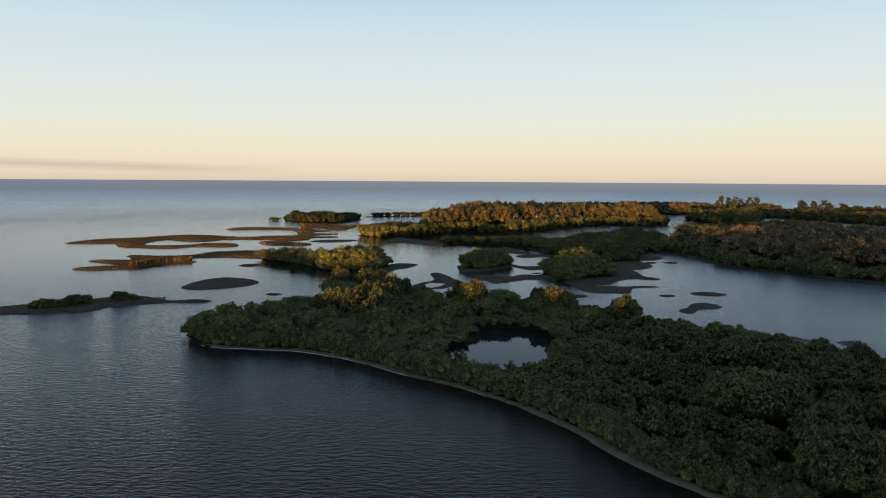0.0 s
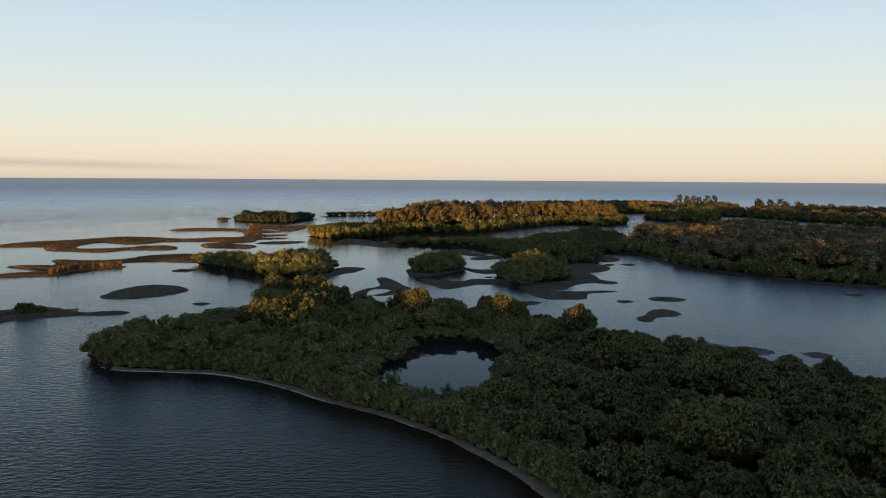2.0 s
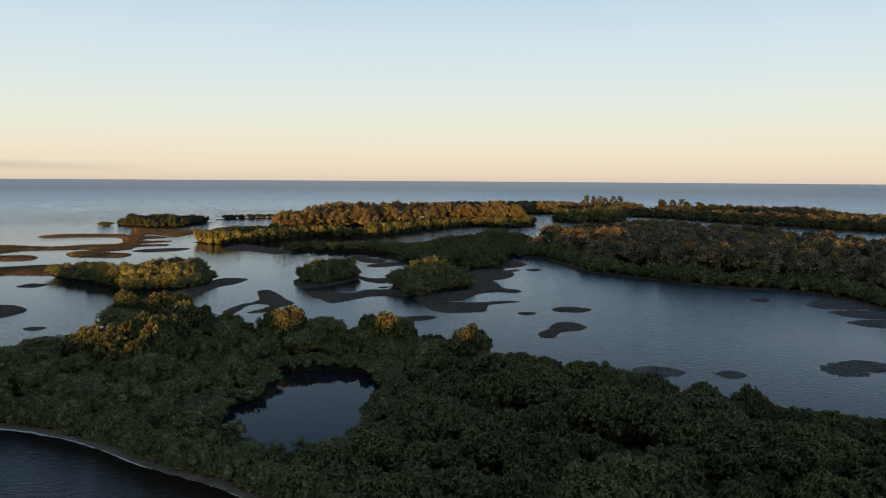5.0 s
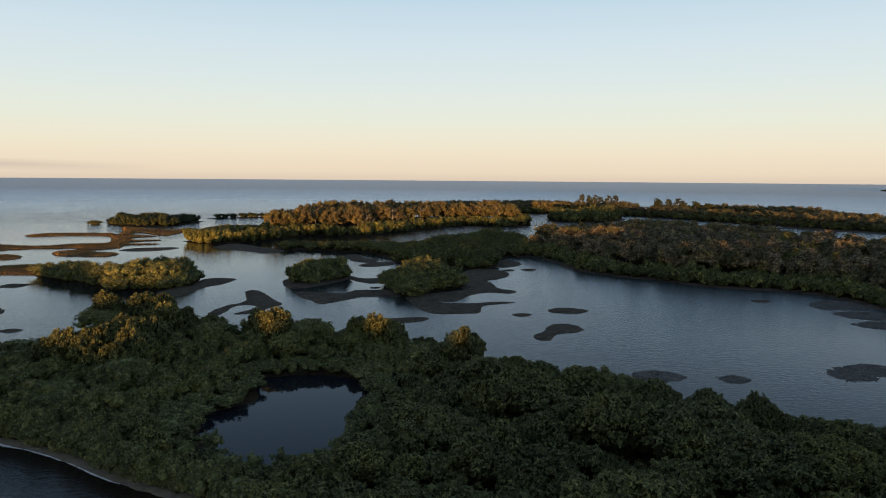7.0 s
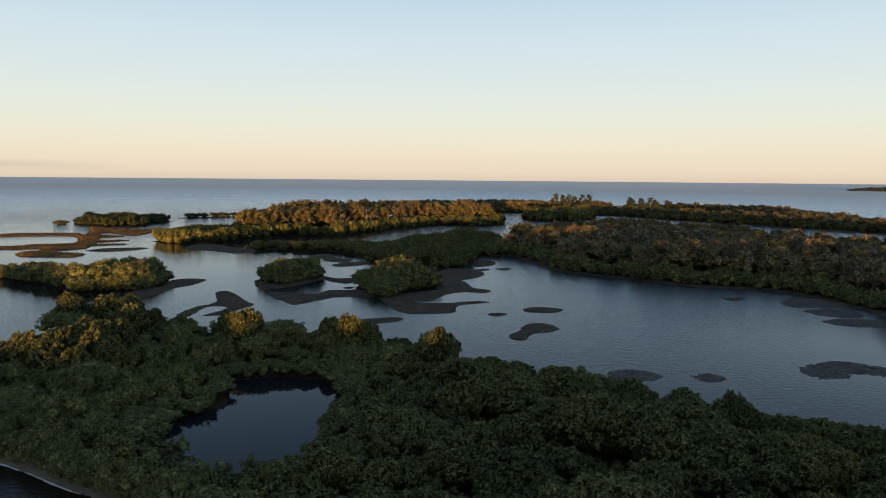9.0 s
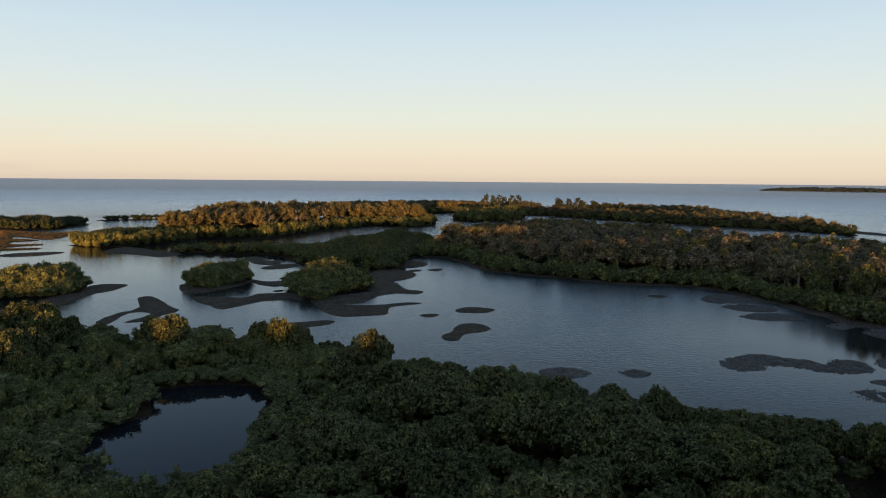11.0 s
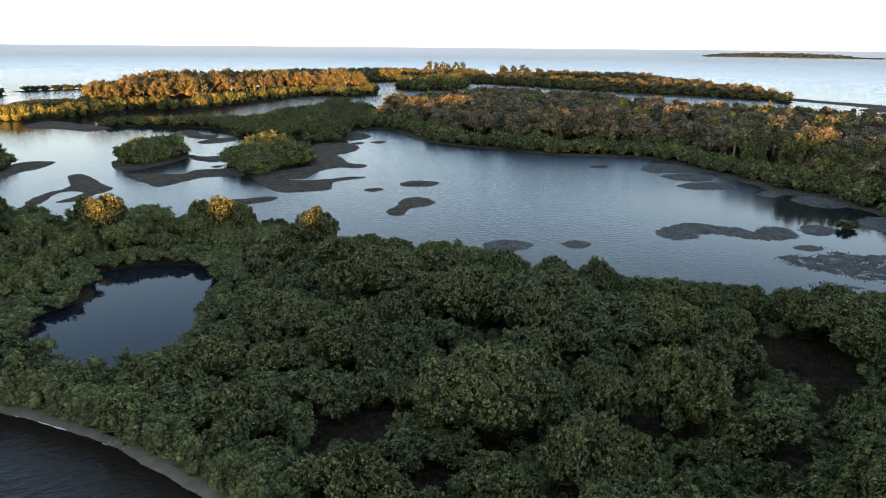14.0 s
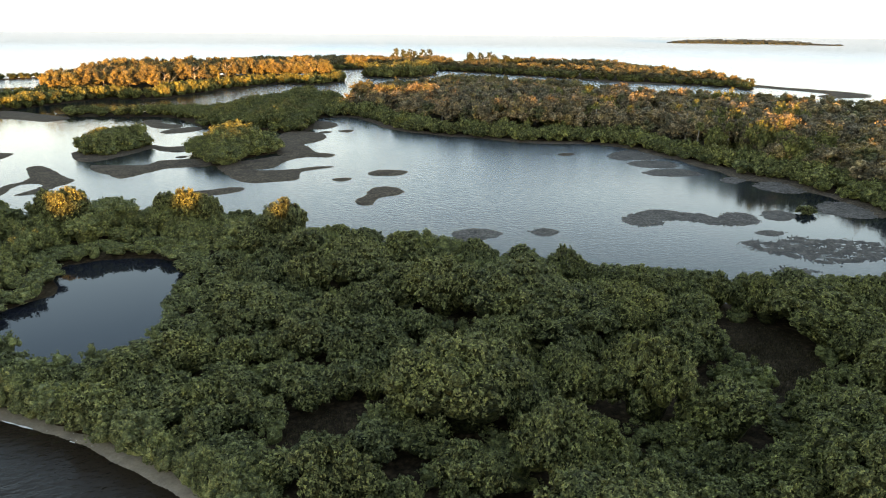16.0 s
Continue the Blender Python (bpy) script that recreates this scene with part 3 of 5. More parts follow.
mudflat([(-185.1, 297.6), (-182, 314.4), (-175.2, 323.2), (-166.6, 329), (-157, 340.5), (-148.3, 348.8), (-132.5, 346.5), (-118.1, 338.6), (-104.3, 341.7), (-89.9, 342.9), (-83.3, 332.9), (-92, 327.1), (-105.8, 325.9), (-119.1, 323.1), (-124.6, 314.6), (-131.5, 310.9), (-141.7, 316.3), (-148.2, 318.9), (-149.4, 303.4), (-145.6, 292.3), (-136.1, 289), (-124.5, 295.4), (-122.7, 301.2), (-112.9, 303.4), (-106, 298.3), (-104, 287.5), (-117.1, 285.2), (-121.2, 286.1), (-125.4, 280.7), (-131, 276.5), (-142, 279.4), (-153.9, 283.6), (-161.8, 296.6), (-172.8, 296.3)], LIT)
mudflat([(-141.9, 396), (-135, 409.4), (-120.6, 410.8), (-102.8, 406), (-97.3, 390.2), (-102.5, 422.9), (-110.7, 456.5), (-96.6, 445.9), (-78.9, 431), (-69.8, 445.1), (-68.6, 408.7), (-74, 389.2), (-90.1, 409.6), (-90.4, 397.5), (-76.1, 385.5), (-86, 378.8), (-81.5, 364.9), (-69.1, 364.3), (-79.3, 355.3), (-81.1, 346.3), (-65.2, 343.9), (-79, 337.6), (-78.8, 326.7), (-84.1, 319.4), (-88.1, 317.2), (-81.4, 309.6), (-73.3, 304.5), (-73.9, 293.6), (-83.8, 294.3), (-93.2, 297), (-98.6, 308.4), (-97.9, 315.4), (-93.6, 320), (-99.4, 333.3), (-107.5, 342), (-100.4, 347.4), (-90.9, 349.8), (-93.3, 368.9), (-103.1, 390.5), (-123.3, 391.4), (-133.5, 388.2)], LIT)
mudflat([(-76.3, 316.5), (-71.2, 325), (-56.9, 326.8), (-54.5, 322.7), (-59.6, 315.4), (-68.3, 312.3)])
mudflat([(-133.7, 206.7), (-131.4, 211.3), (-125.8, 215.5), (-118, 217.6), (-126.5, 221.1), (-139, 228.9), (-136.2, 232.6), (-125.5, 234.2), (-133, 246.2), (-131.1, 249.4), (-119.2, 247.2), (-109.9, 251.9), (-106.6, 261.8), (-101.3, 266.7), (-92.7, 269.7), (-86, 266.7), (-84.2, 255.8), (-77.8, 244), (-85.3, 243.5), (-94.3, 244.9), (-104.6, 243.2), (-108.5, 236.3), (-99.8, 229.7), (-107.8, 224), (-112.9, 217.1), (-113.6, 207.9), (-119.3, 206.1), (-125.9, 204.2)], LIT)
mudflat([(-82.1, 220.6), (-80, 224.9), (-74.8, 222.7), (-76, 217.8), (-79.8, 217.6)])
mudflat([(-82.7, 169.1), (-83.3, 176.5), (-82, 184.6), (-77.1, 190.3), (-69.4, 187.7), (-64.5, 180.9), (-65.6, 174.2), (-70.3, 168.8), (-77.1, 165.9)])
mudflat([(-57, 159.8), (-55.2, 161.7), (-53, 160), (-54.2, 157.7)])
mudflat([(-126.6, 129.5), (-113.9, 139.1), (-109.2, 142.3), (-101.3, 142.6), (-99.2, 149.1), (-94.3, 153.6), (-87.9, 155.6), (-81.9, 151.6), (-76.8, 149.3), (-71.8, 151.2), (-67.5, 148.9), (-69.8, 145.6), (-76.6, 145.3), (-81.3, 143.6), (-84.6, 141.9), (-87.9, 140.2), (-89.4, 135.1), (-93, 132.3), (-100.6, 129.9), (-107.5, 129), (-121.1, 122.2)], SPIT)
mudflat([(-63, 412.7), (-63, 444.8), (-60, 460.1), (-50.4, 468), (-36.2, 470.4), (-33.9, 464.8), (-48.3, 449.4), (-50.5, 425.4), (-55.6, 404)])
mudflat([(-40.6, 324.5), (-36.2, 340.9), (-28.1, 337.5), (-19.4, 323.2), (-11.4, 312.5), (-9.9, 305.1), (-16.6, 298.6), (-21.6, 303.5), (-28.2, 311), (-36, 316.5)])
mudflat([(-37.1, 203.1), (-34.9, 212.5), (-30.5, 215.5), (-29.7, 226.4), (-25.7, 230), (-20.1, 226.9), (-22.5, 217.2), (-26.8, 211.8), (-29.8, 200.4), (-33.7, 196.9)])
mudflat([(-20, 172.8), (-17.2, 182), (-14.1, 186), (-13.2, 191.3), (-14.5, 202.2), (-13, 205.2), (-10.2, 200.8), (-7, 189.8), (-4.3, 182.5), (-7.2, 177.8), (-10.2, 171.9), (-14.2, 171.5), (-11.8, 175.1), (-10.1, 179.7), (-11.6, 182.4), (-14.4, 182.2), (-15.9, 178.6), (-17.3, 170.4)])
mudflat([(-5.8, 223.2), (-2.5, 225.5), (6.4, 228.8), (13.7, 229.5), (14.6, 225.4), (7.8, 214.7), (2.7, 209.3), (-2.2, 206.4), (-5.3, 213.4)])
mudflat([(13.3, 228.2), (18.8, 223.8), (26.2, 225.8), (26.9, 219.3), (19.8, 213.7), (14.9, 219)])
mudflat([(-0.8, 201), (4.2, 199.5), (10.5, 197), (13.9, 201.8), (17.1, 202.1), (24.3, 200.9), (28, 197.5), (23.9, 189.9), (16.3, 190.6), (11.5, 187.3), (7.6, 183.2), (4.7, 181.7), (2.6, 187.2), (-0.4, 193)])
mudflat([(18.1, 205.8), (20, 207.3), (21.5, 206.6), (19.7, 204)])
mudflat([(26.9, 191.5), (34.2, 193.9), (43, 198), (47.4, 194.5), (42.5, 189.1), (37.3, 181.2), (30.8, 182), (39.4, 178.1), (48, 179.6), (52, 177.3), (47, 176), (42.3, 173.3), (40.3, 166.2), (35.4, 165.4), (30.6, 165.9), (27.8, 170.9), (26.6, 179.8)])
mudflat([(43.4, 203.7), (45.6, 193.3), (50.1, 193.5), (54, 191.2), (56.7, 194), (56, 197.1), (53.4, 200.1), (53.7, 210.5), (53.5, 215), (58.1, 218), (62, 222.8), (64.3, 229.8), (63.5, 238.4), (57.3, 243.5), (52.4, 238.1), (47.2, 221.9)])
mudflat([(70.5, 266.4), (74.7, 264.9), (75.6, 254.2), (70.5, 246.4), (65.3, 246.6)])
mudflat([(64.4, 238.1), (67.3, 239.9), (68.7, 238), (65.5, 234.8)])
mudflat([(70.8, 238.7), (74.3, 240.5), (76.1, 238.3), (72.8, 234.4)])
mudflat([(47, 163.1), (49.7, 164.1), (51.4, 162.1), (48.5, 160.2)])
mudflat([(56.8, 167.1), (60.3, 169.5), (64.7, 167.9), (66, 165.2), (62.4, 162.1), (57.4, 163.3)])
mudflat([(45.1, 138.6), (46.1, 142.2), (48.6, 145), (52.4, 150.9), (55.2, 151.7), (56.8, 149.9), (57.3, 146.2), (55.3, 143.5), (51.9, 142.6), (49.8, 141.8), (48.1, 138.4), (46, 137.2)])
mudflat([(17.1, 161.4), (21.9, 162.5), (26.6, 163.1), (27.5, 160.9), (25.2, 157.7), (21.2, 157), (17.9, 157.2)])
mudflat([(12.9, 282.7), (16.3, 292.2), (20.1, 289.1), (20.3, 278.4), (25.5, 273.2), (24.3, 265.6), (20.2, 263.9), (16.1, 270), (15.2, 276.8)])
mudflat([(17.9, 255.8), (22, 263.3), (30.3, 265.1), (31, 260.1), (28.3, 255.1), (21.1, 251.9)])
mudflat([(112.1, 172.7), (115.4, 174), (117.2, 171.8), (113.3, 169.5)])
mudflat([(375.7, 367.5), (386, 349), (383.8, 330.3), (387.6, 317.8), (389.1, 290.2), (383.5, 273.1), (368.4, 281.4), (369, 306.4), (367.9, 332.8), (363.8, 350.6)])
mudflat([(349.5, 280.2), (375.4, 286.7), (381.2, 281.1), (373.1, 265.8), (354.7, 264.9), (343, 268.6)])
mudflat([(318, 449.3), (332.3, 432.3), (341.8, 402.3), (350.2, 369.7), (324.7, 382.3), (309.5, 402.9), (308.5, 432.6)])
BARS = [
    [(123.1, 164.9), (130.2, 170.1), (135.2, 170.3), (136.6, 162.8), (136.7, 158.1), (130.5, 156.7), (123.7, 158.4), (122, 160.7)],
    [(121.5, 154.9), (128.7, 155.7), (132.4, 151.7), (129.6, 146.2), (124.1, 146.2), (120.7, 150.3)],
    [(116.7, 143.3), (122.8, 144.8), (128.5, 143.4), (128, 136.2), (121.8, 136.1), (117, 138.9)],
    [(127.1, 129.7), (133.2, 130.8), (132.2, 127.1), (127, 125.6)],
    [(129.8, 122.9), (135.8, 123.8), (138.5, 120.3), (135.9, 113.5), (129.2, 113.8), (127.9, 118.3)],
    [(126.6, 104.4), (131.7, 104.5), (133.9, 101.7), (133.3, 97.7), (126.5, 92.9), (122.5, 95.3), (122, 99.3)],
    [(83.7, 109.4), (87.2, 111.8), (90.5, 112.7), (94.4, 113.5), (97.1, 110.6), (100.4, 107.2), (100.9, 104.4), (104.9, 106.3), (107.3, 105.4), (107.8, 103), (106.2, 99.9), (102.3, 98.2), (97.9, 99.5), (96.1, 101.4), (95.5, 102.8), (93.4, 105.2), (90.2, 106.1), (88.1, 104.1), (83.8, 105.4)],
    [(110.1, 103), (113.7, 104.3), (115.9, 102.5), (114.7, 99.5), (110.7, 98.1), (108.6, 99.8)],
    [(99.5, 94.4), (102.8, 94.6), (103.7, 92.5), (100.1, 91.8), (99, 92.9)],
    [(91.6, 90.1), (95.1, 91), (97.9, 89.3), (103.1, 89.6), (105.1, 87.1), (110.2, 84.4), (112.2, 81.1), (106.1, 76.9), (96.8, 77.8), (94.4, 80.4), (93.4, 83.3), (91.8, 86)],
    [(53.7, 114), (56.8, 115.1), (59.7, 112.5), (59.8, 109.9), (56.6, 108.7), (53.4, 108.3), (52, 109.5)],
    [(65, 109.3), (68.1, 110.3), (69.1, 107.7), (66, 106.2)],
    [(86.4, 78.3), (89.1, 78.8), (90.9, 76.5), (87.6, 75.8)],
]


def oyster_bar(ring, broken):
    """A low bar of mud, rough with clumps of shells that break the water beyond its rim."""
    bar = mudflat(ring, SHELL, 0.34 if broken else 0.17, MUD_SHELL, 0.3)
    curve = rounded(ring, 4)
    x0, y0, x1, y1 = box_round(ring, 3.0 if broken else 1.0)
    n = int((x1 - x0) * (y1 - y0) * (6 if broken else 8))
    px, py = rng.uniform(x0, x1, n), rng.uniform(y0, y1, n)
    d = to_outline(px, py, curve) + 1.3 * (rough_grain(px, py, 2.5, 36) - 0.5)
    keep = d < rng.uniform(-0.9, 1.5 if broken else 0.6, n)
    px, py = px[keep], py[keep]
    n = len(px)
    size = rng.uniform(0.06, 0.18, n)
    a = np.arange(5) * 2 * np.pi / 5
    ring5 = np.stack([np.cos(a), np.sin(a), np.zeros(5)], 1)[None] * (size[:, None] * rng.uniform(0.6, 1.3, (n, 5)))[..., None]
    ring5 = ring5 + np.stack([px, py, np.full(n, 0.0)], 1)[:, None]
    tip = np.stack([px + rng.normal(0, 0.04, n), py + rng.normal(0, 0.04, n), 0.04 + size * rng.uniform(0.2, 0.9, n)], 1)[:, None]
    verts = np.concatenate([ring5, tip], 1).reshape(-1, 3)
    k = np.arange(5)
    fan = np.stack([k, (k + 1) % 5, np.full(5, 5)], 1)
    tris = (np.arange(n)[:, None, None] * 6 + fan[None]).reshape(-1, 3)
    clumps = new("shell_clumps", mesh_of("shell_clumps", verts, [tris], [MUD_SHELL]))
    clumps.parent = bar
    tagged(clumps, "rough grey-brown oyster clumps", kind="stuff")


for k, ring in enumerate(BARS):
    oyster_bar(ring, k in (9, 12))


def shore_rim():
    """A band of bare mud at the foot of the mangroves along the lagoon."""
    d_of = land_of("right")

    def height(x, y):
        d = d_of(x, y) - np.interp(y, [140, 195], [5.5, 2.2]) * grain(x, y, 9.0, 45)
        return np.clip(-d * 0.16 + 0.03, -0.3, 0.3) + 0.10 * (grain(x, y, 1.1, 33) - 0.5) + 0.05 * (grain(x, y, 0.5, 34) - 0.5) - 0.2 * (d_of(x, y) < -4)

    ob = relief("mudflat", (80, 92, 146, 290), 0.8, height, [MUD], floor=-0.06)
    tagged(ob, RIM, "mudflat", "mudflats in the lagoon")


shore_rim()

# ---------------------------------------------------------------- trees


def ball(n_round=6, n_high=3):
    """A small rough ball as arrays."""
    verts, faces = [(0, 0, -1)], []
    for j in range(1, n_high + 1):
        a = math.pi * j / (n_high + 1) - math.pi / 2
        for i in range(n_round):
            b = 2 * math.pi * (i + 0.5 * (j % 2)) / n_round
            verts.append((math.cos(a) * math.cos(b), math.cos(a) * math.sin(b), math.sin(a)))
    verts.append((0, 0, 1))
    top = len(verts) - 1
    for i in range(n_round):
        k = (i + 1) % n_round
        faces.append((0, 1 + k, 1 + i))
        for j in range(n_high - 1):
            a, b = 1 + j * n_round + i, 1 + j * n_round + k
            faces.append((a, b, b + n_round))
            faces.append((a, b + n_round, a + n_round))
        faces.append((1 + (n_high - 1) * n_round + i, 1 + (n_high - 1) * n_round + k, top))
    return np.array(verts, float), np.array(faces)


def unit(v):
    return v / (np.linalg.norm(v, axis=-1, keepdims=True) + 1e-9)


def tube(points, radii, sides=5):
    """A tapering limb along points."""
    points = np.asarray(points, float)
    verts, faces = [], []
    for i, (p, r) in enumerate(zip(points, radii)):
        d = unit(points[min(i + 1, len(points) - 1)] - points[max(i - 1, 0)])
        u = unit(np.cross(d, (0.3, 0.9, 0.2)))
        v = np.cross(d, u)
        for k in range(sides):
            a = 2 * math.pi * k / sides
            verts.append(p + r * (u * math.cos(a) + v * math.sin(a)))
    for i in range(len(points) - 1):
        for k in range(sides):
            a, b = i * sides + k, i * sides + (k + 1) % sides
            faces.append((a, b, b + sides, a + sides))
    return np.array(verts), np.array(faces)


def joined(parts):
    """Joins (verts, faces) pairs with faces of one size."""
    verts, faces, n = [], [], 0
    for v, f in parts:
        verts.append(v)
        faces.append(f + n)
        n += len(v)
    return np.concatenate(verts), np.concatenate(faces)


def foliage(r, lobes, density, leaves, reach, up=0.9, ragged=0.10, shoots=False, blades=False):
    """Leaf rosettes on the outside of overlapping lobes (x, y, z, radius): a pointed star, or an upright shoot, of so many leaves each."""
    spots, norms = [], []
    wide = float(np.median(np.asarray(lobes)[:, 3]))
    for i, (x, y, z, rad) in enumerate(lobes):
        n = max(3, int(density * 10 * rad * rad * (0.7 if blades and rad > 1.5 * wide else 1.0)))
        d = r.normal(size=(n, 3))
        low = 0.0 if blades else -0.4
        d[:, 2] = np.where(d[:, 2] < low, -d[:, 2], d[:, 2])
        d = unit(d)
        p = np.array([x, y, z]) + d * rad * r.uniform(1 - ragged * 1.6, 1 + ragged, (n, 1)) * np.array([1, 1, 0.9])
        keep = p[:, 2] > 0.2
        others = np.delete(np.asarray(lobes), i, 0)
        keep &= (np.linalg.norm((p[:, None] - others[None, :, :3]) / (1, 1, 0.9), axis=2) > others[None, :, 3] * 0.92).all(1)
        spots.append(p[keep])
        norms.append(d[keep])
    p, nrm = np.concatenate(spots), np.concatenate(norms)
    nrm = unit(nrm * 0.75 + np.array([0, 0, up]) + r.normal(0, 0.16, nrm.shape))
    m = len(p)
    u = unit(np.cross(nrm, r.normal(size=(m, 3))))
    v = np.cross(nrm, u)
    if blades:
        # broad leaves lying over the bunch like scales, each tilted its own way
        at = p[:, None] + (u[:, None] * r.normal(0, 0.62, (m, leaves, 1)) + v[:, None] * r.normal(0, 0.62, (m, leaves, 1)) + nrm[:, None] * r.uniform(-0.35, 0.6, (m, leaves, 1))) * reach
        face = unit(nrm[:, None] + r.normal(0, 0.30, (m, leaves, 3)))
        one = unit(np.cross(face, r.normal(size=(m, leaves, 3))))
        two = np.cross(face, one)
        size = reach * r.uniform(0.6, 1.25, (m, leaves, 1))
        verts = np.stack([at + one * size * 0.85, at - one * size * 0.5 + two * size * 0.55, at - one * size * 0.5 - two * size * 0.55], 2).reshape(-1, 3)
        return verts, np.arange(len(verts)).reshape(-1, 3)
    if shoots:
        # a round bud of blunt leaves that splay outwards, wide at their ends
        a = (np.arange(leaves)[None] + r.uniform(0, 1, (m, 1))) * 2.4 + r.normal(0, 0.3, (m, leaves))
        lean = np.radians(np.linspace(6, 98, leaves))[None] + r.normal(0, 0.10, (m, leaves))
        big = reach * r.uniform(0.75, 1.3, (m, 1))
        turn = u[:, None] * np.cos(a)[..., None] + v[:, None] * np.sin(a)[..., None]
        spot = nrm[:, None] * (np.cos(lean) * 1.15)[..., None] + turn * np.sin(lean)[..., None]
        splay = lean * 0.55 + 0.30
        along = nrm[:, None] * np.cos(splay)[..., None] + turn * np.sin(splay)[..., None]
        size = big * r.uniform(0.75, 1.2, (m, leaves))
        side = unit(np.cross(along, turn + nrm[:, None] * 0.3) + r.normal(0, 0.15, along.shape)) * (size * 0.42)[..., None]
        root = p[:, None] + spot * (big * 0.62)[..., None] - along * (size * 0.35)[..., None]
        tip = root + along * size[..., None]
        verts = np.stack([root, tip - side, tip + side * r.uniform(0.5, 1.0, (m, leaves, 1))], 2).reshape(-1, 3)
        return verts, np.arange(len(verts)).reshape(-1, 3)
    a = (np.arange(2 * leaves)[None] + r.uniform(0, 1, (m, 1))) * np.pi / leaves + r.normal(0, 0.12, (m, 2 * leaves))
    tips = np.arange(2 * leaves) % 2 == 0
    size = reach * r.uniform(0.7, 1.3, (m, 1))
    out = size * np.where(tips, r.uniform(0.78, 1.18, a.shape), r.uniform(0.50, 0.72, a.shape))
    low = size * np.where(tips, r.uniform(-0.15, 0.30, a.shape), r.uniform(-0.40, -0.10, a.shape))
    ring = p[:, None] + (u[:, None] * np.cos(a)[..., None] + v[:, None] * np.sin(a)[..., None]) * out[..., None] + nrm[:, None] * low[..., None]
    apex = (p + nrm * size * r.uniform(0.5, 1.2, (m, 1)))[:, None]
    verts = np.concatenate([apex, ring], 1)
    k = np.arange(2 * leaves)
    star = np.stack([np.zeros_like(k), 1 + k, 1 + (k + 1) % (2 * leaves)], 1)
    faces = (np.arange(m)[:, None, None] * (1 + 2 * leaves) + star[None]).reshape(-1, 3)
    return verts.reshape(-1, 3), faces


def crown_arrays(r, lobes, density, leaves, reach, core=0.8, skin=False, inner=False, **more):
    """Leaves, and the bodies of the lobes under them: dark cores painted as shade, or with skin a closed leafy surface.
    """
    v, f = foliage(r, lobes, density, leaves, reach, **more)
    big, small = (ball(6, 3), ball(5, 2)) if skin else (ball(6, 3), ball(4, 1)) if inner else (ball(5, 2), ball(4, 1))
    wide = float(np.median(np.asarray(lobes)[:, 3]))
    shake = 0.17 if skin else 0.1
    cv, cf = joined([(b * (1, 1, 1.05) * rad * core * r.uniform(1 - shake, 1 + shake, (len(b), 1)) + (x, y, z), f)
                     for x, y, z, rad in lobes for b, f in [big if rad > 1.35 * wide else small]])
    return np.concatenate([v, cv]), f, cf + len(v)


def mangrove_lobes(r, radius, height, n):
    """Lobes of a domed crown that comes down almost to the ground."""
    out = [(0, 0, height * 0.40, radius * 0.66)]
    for i in range(n):
        f = (i + 0.5) / n
        rise = 1.0 - 1.12 * f + r.normal(0, 0.06)
        flat = math.sqrt(max(0.0, 1 - rise * rise))
        a = 2.4 * i + r.normal(0, 0.25)
        rad = radius * r.uniform(0.16, 0.38)
        q = radius - rad * 0.7
        z = height * 0.5 + rise * (height * 0.5 - rad * 0.8) + r.normal(0, 0.04) * height
        out.append((math.cos(a) * flat * q * r.uniform(0.8, 1.1), math.sin(a) * flat * q * r.uniform(0.8, 1.1), max(z, rad * 0.7), rad))
    return np.array(out)


def bunched(r, lobes, n=6, share=0.45, out=(0.80, 1.14)):
    """Breaks the outside of each lobe up into smaller upright bunches of leaves."""
    bunches = [tuple(l) for l in lobes]
    for x, y, z, rad in lobes[1:]:
        for k in range(n):
            d = unit(r.normal(size=3) + (0, 0, 0.45))
            small = rad * share * r.uniform(0.6, 1.2)
            c = np.array([x, y, z]) + d * (rad * r.uniform(*out)) * (1, 1, 0.95)
            bunches.append((*c[:2], max(c[2], small * 0.6), small))
    return np.array(bunches)


def wood_lobes(r, radius, height, n):
    """Lobes of a taller, more open crown held up by a bare stem."""
    out = []
    for i in range(n):
        a = 2.4 * i + r.normal(0, 0.4)
        q = math.sqrt((i + 0.4) / n)
        z = height * (0.92 - 0.45 * q ** 1.5 * r.uniform(0.6, 1.2)) - radius * 0.25
        out.append((math.cos(a) * q * radius * 0.8, math.sin(a) * q * radius * 0.8, z, radius * r.uniform(0.26, 0.42)))
    return np.array(out)


def trunk_arrays(r, lobes, height, thick, stems=3):
    """Short leaning stems that fork into a limb for the larger lobes."""
    parts = []
    order = np.argsort(-lobes[:, 3])[: stems * 3]
    for s in range(stems):
        foot = np.array([r.normal(0, 0.25), r.normal(0, 0.25), -0.3])
        a = 2 * math.pi * s / stems
        fork = np.array([math.cos(a) * 0.4, math.sin(a) * 0.4, height * 0.35])
        parts.append(tube([foot, (foot + fork) / 2 + r.normal(0, 0.08, 3), fork], [thick, thick * 0.8, thick * 0.65]))
        for k in order[s::stems]:
            tip = lobes[k, :3] + (0, 0, lobes[k, 3] * 0.3)
            parts.append(tube([fork, (fork + tip) / 2 + r.normal(0, 0.15, 3), tip], [thick * 0.55, thick * 0.4, thick * 0.15], 4))
    return joined(parts)


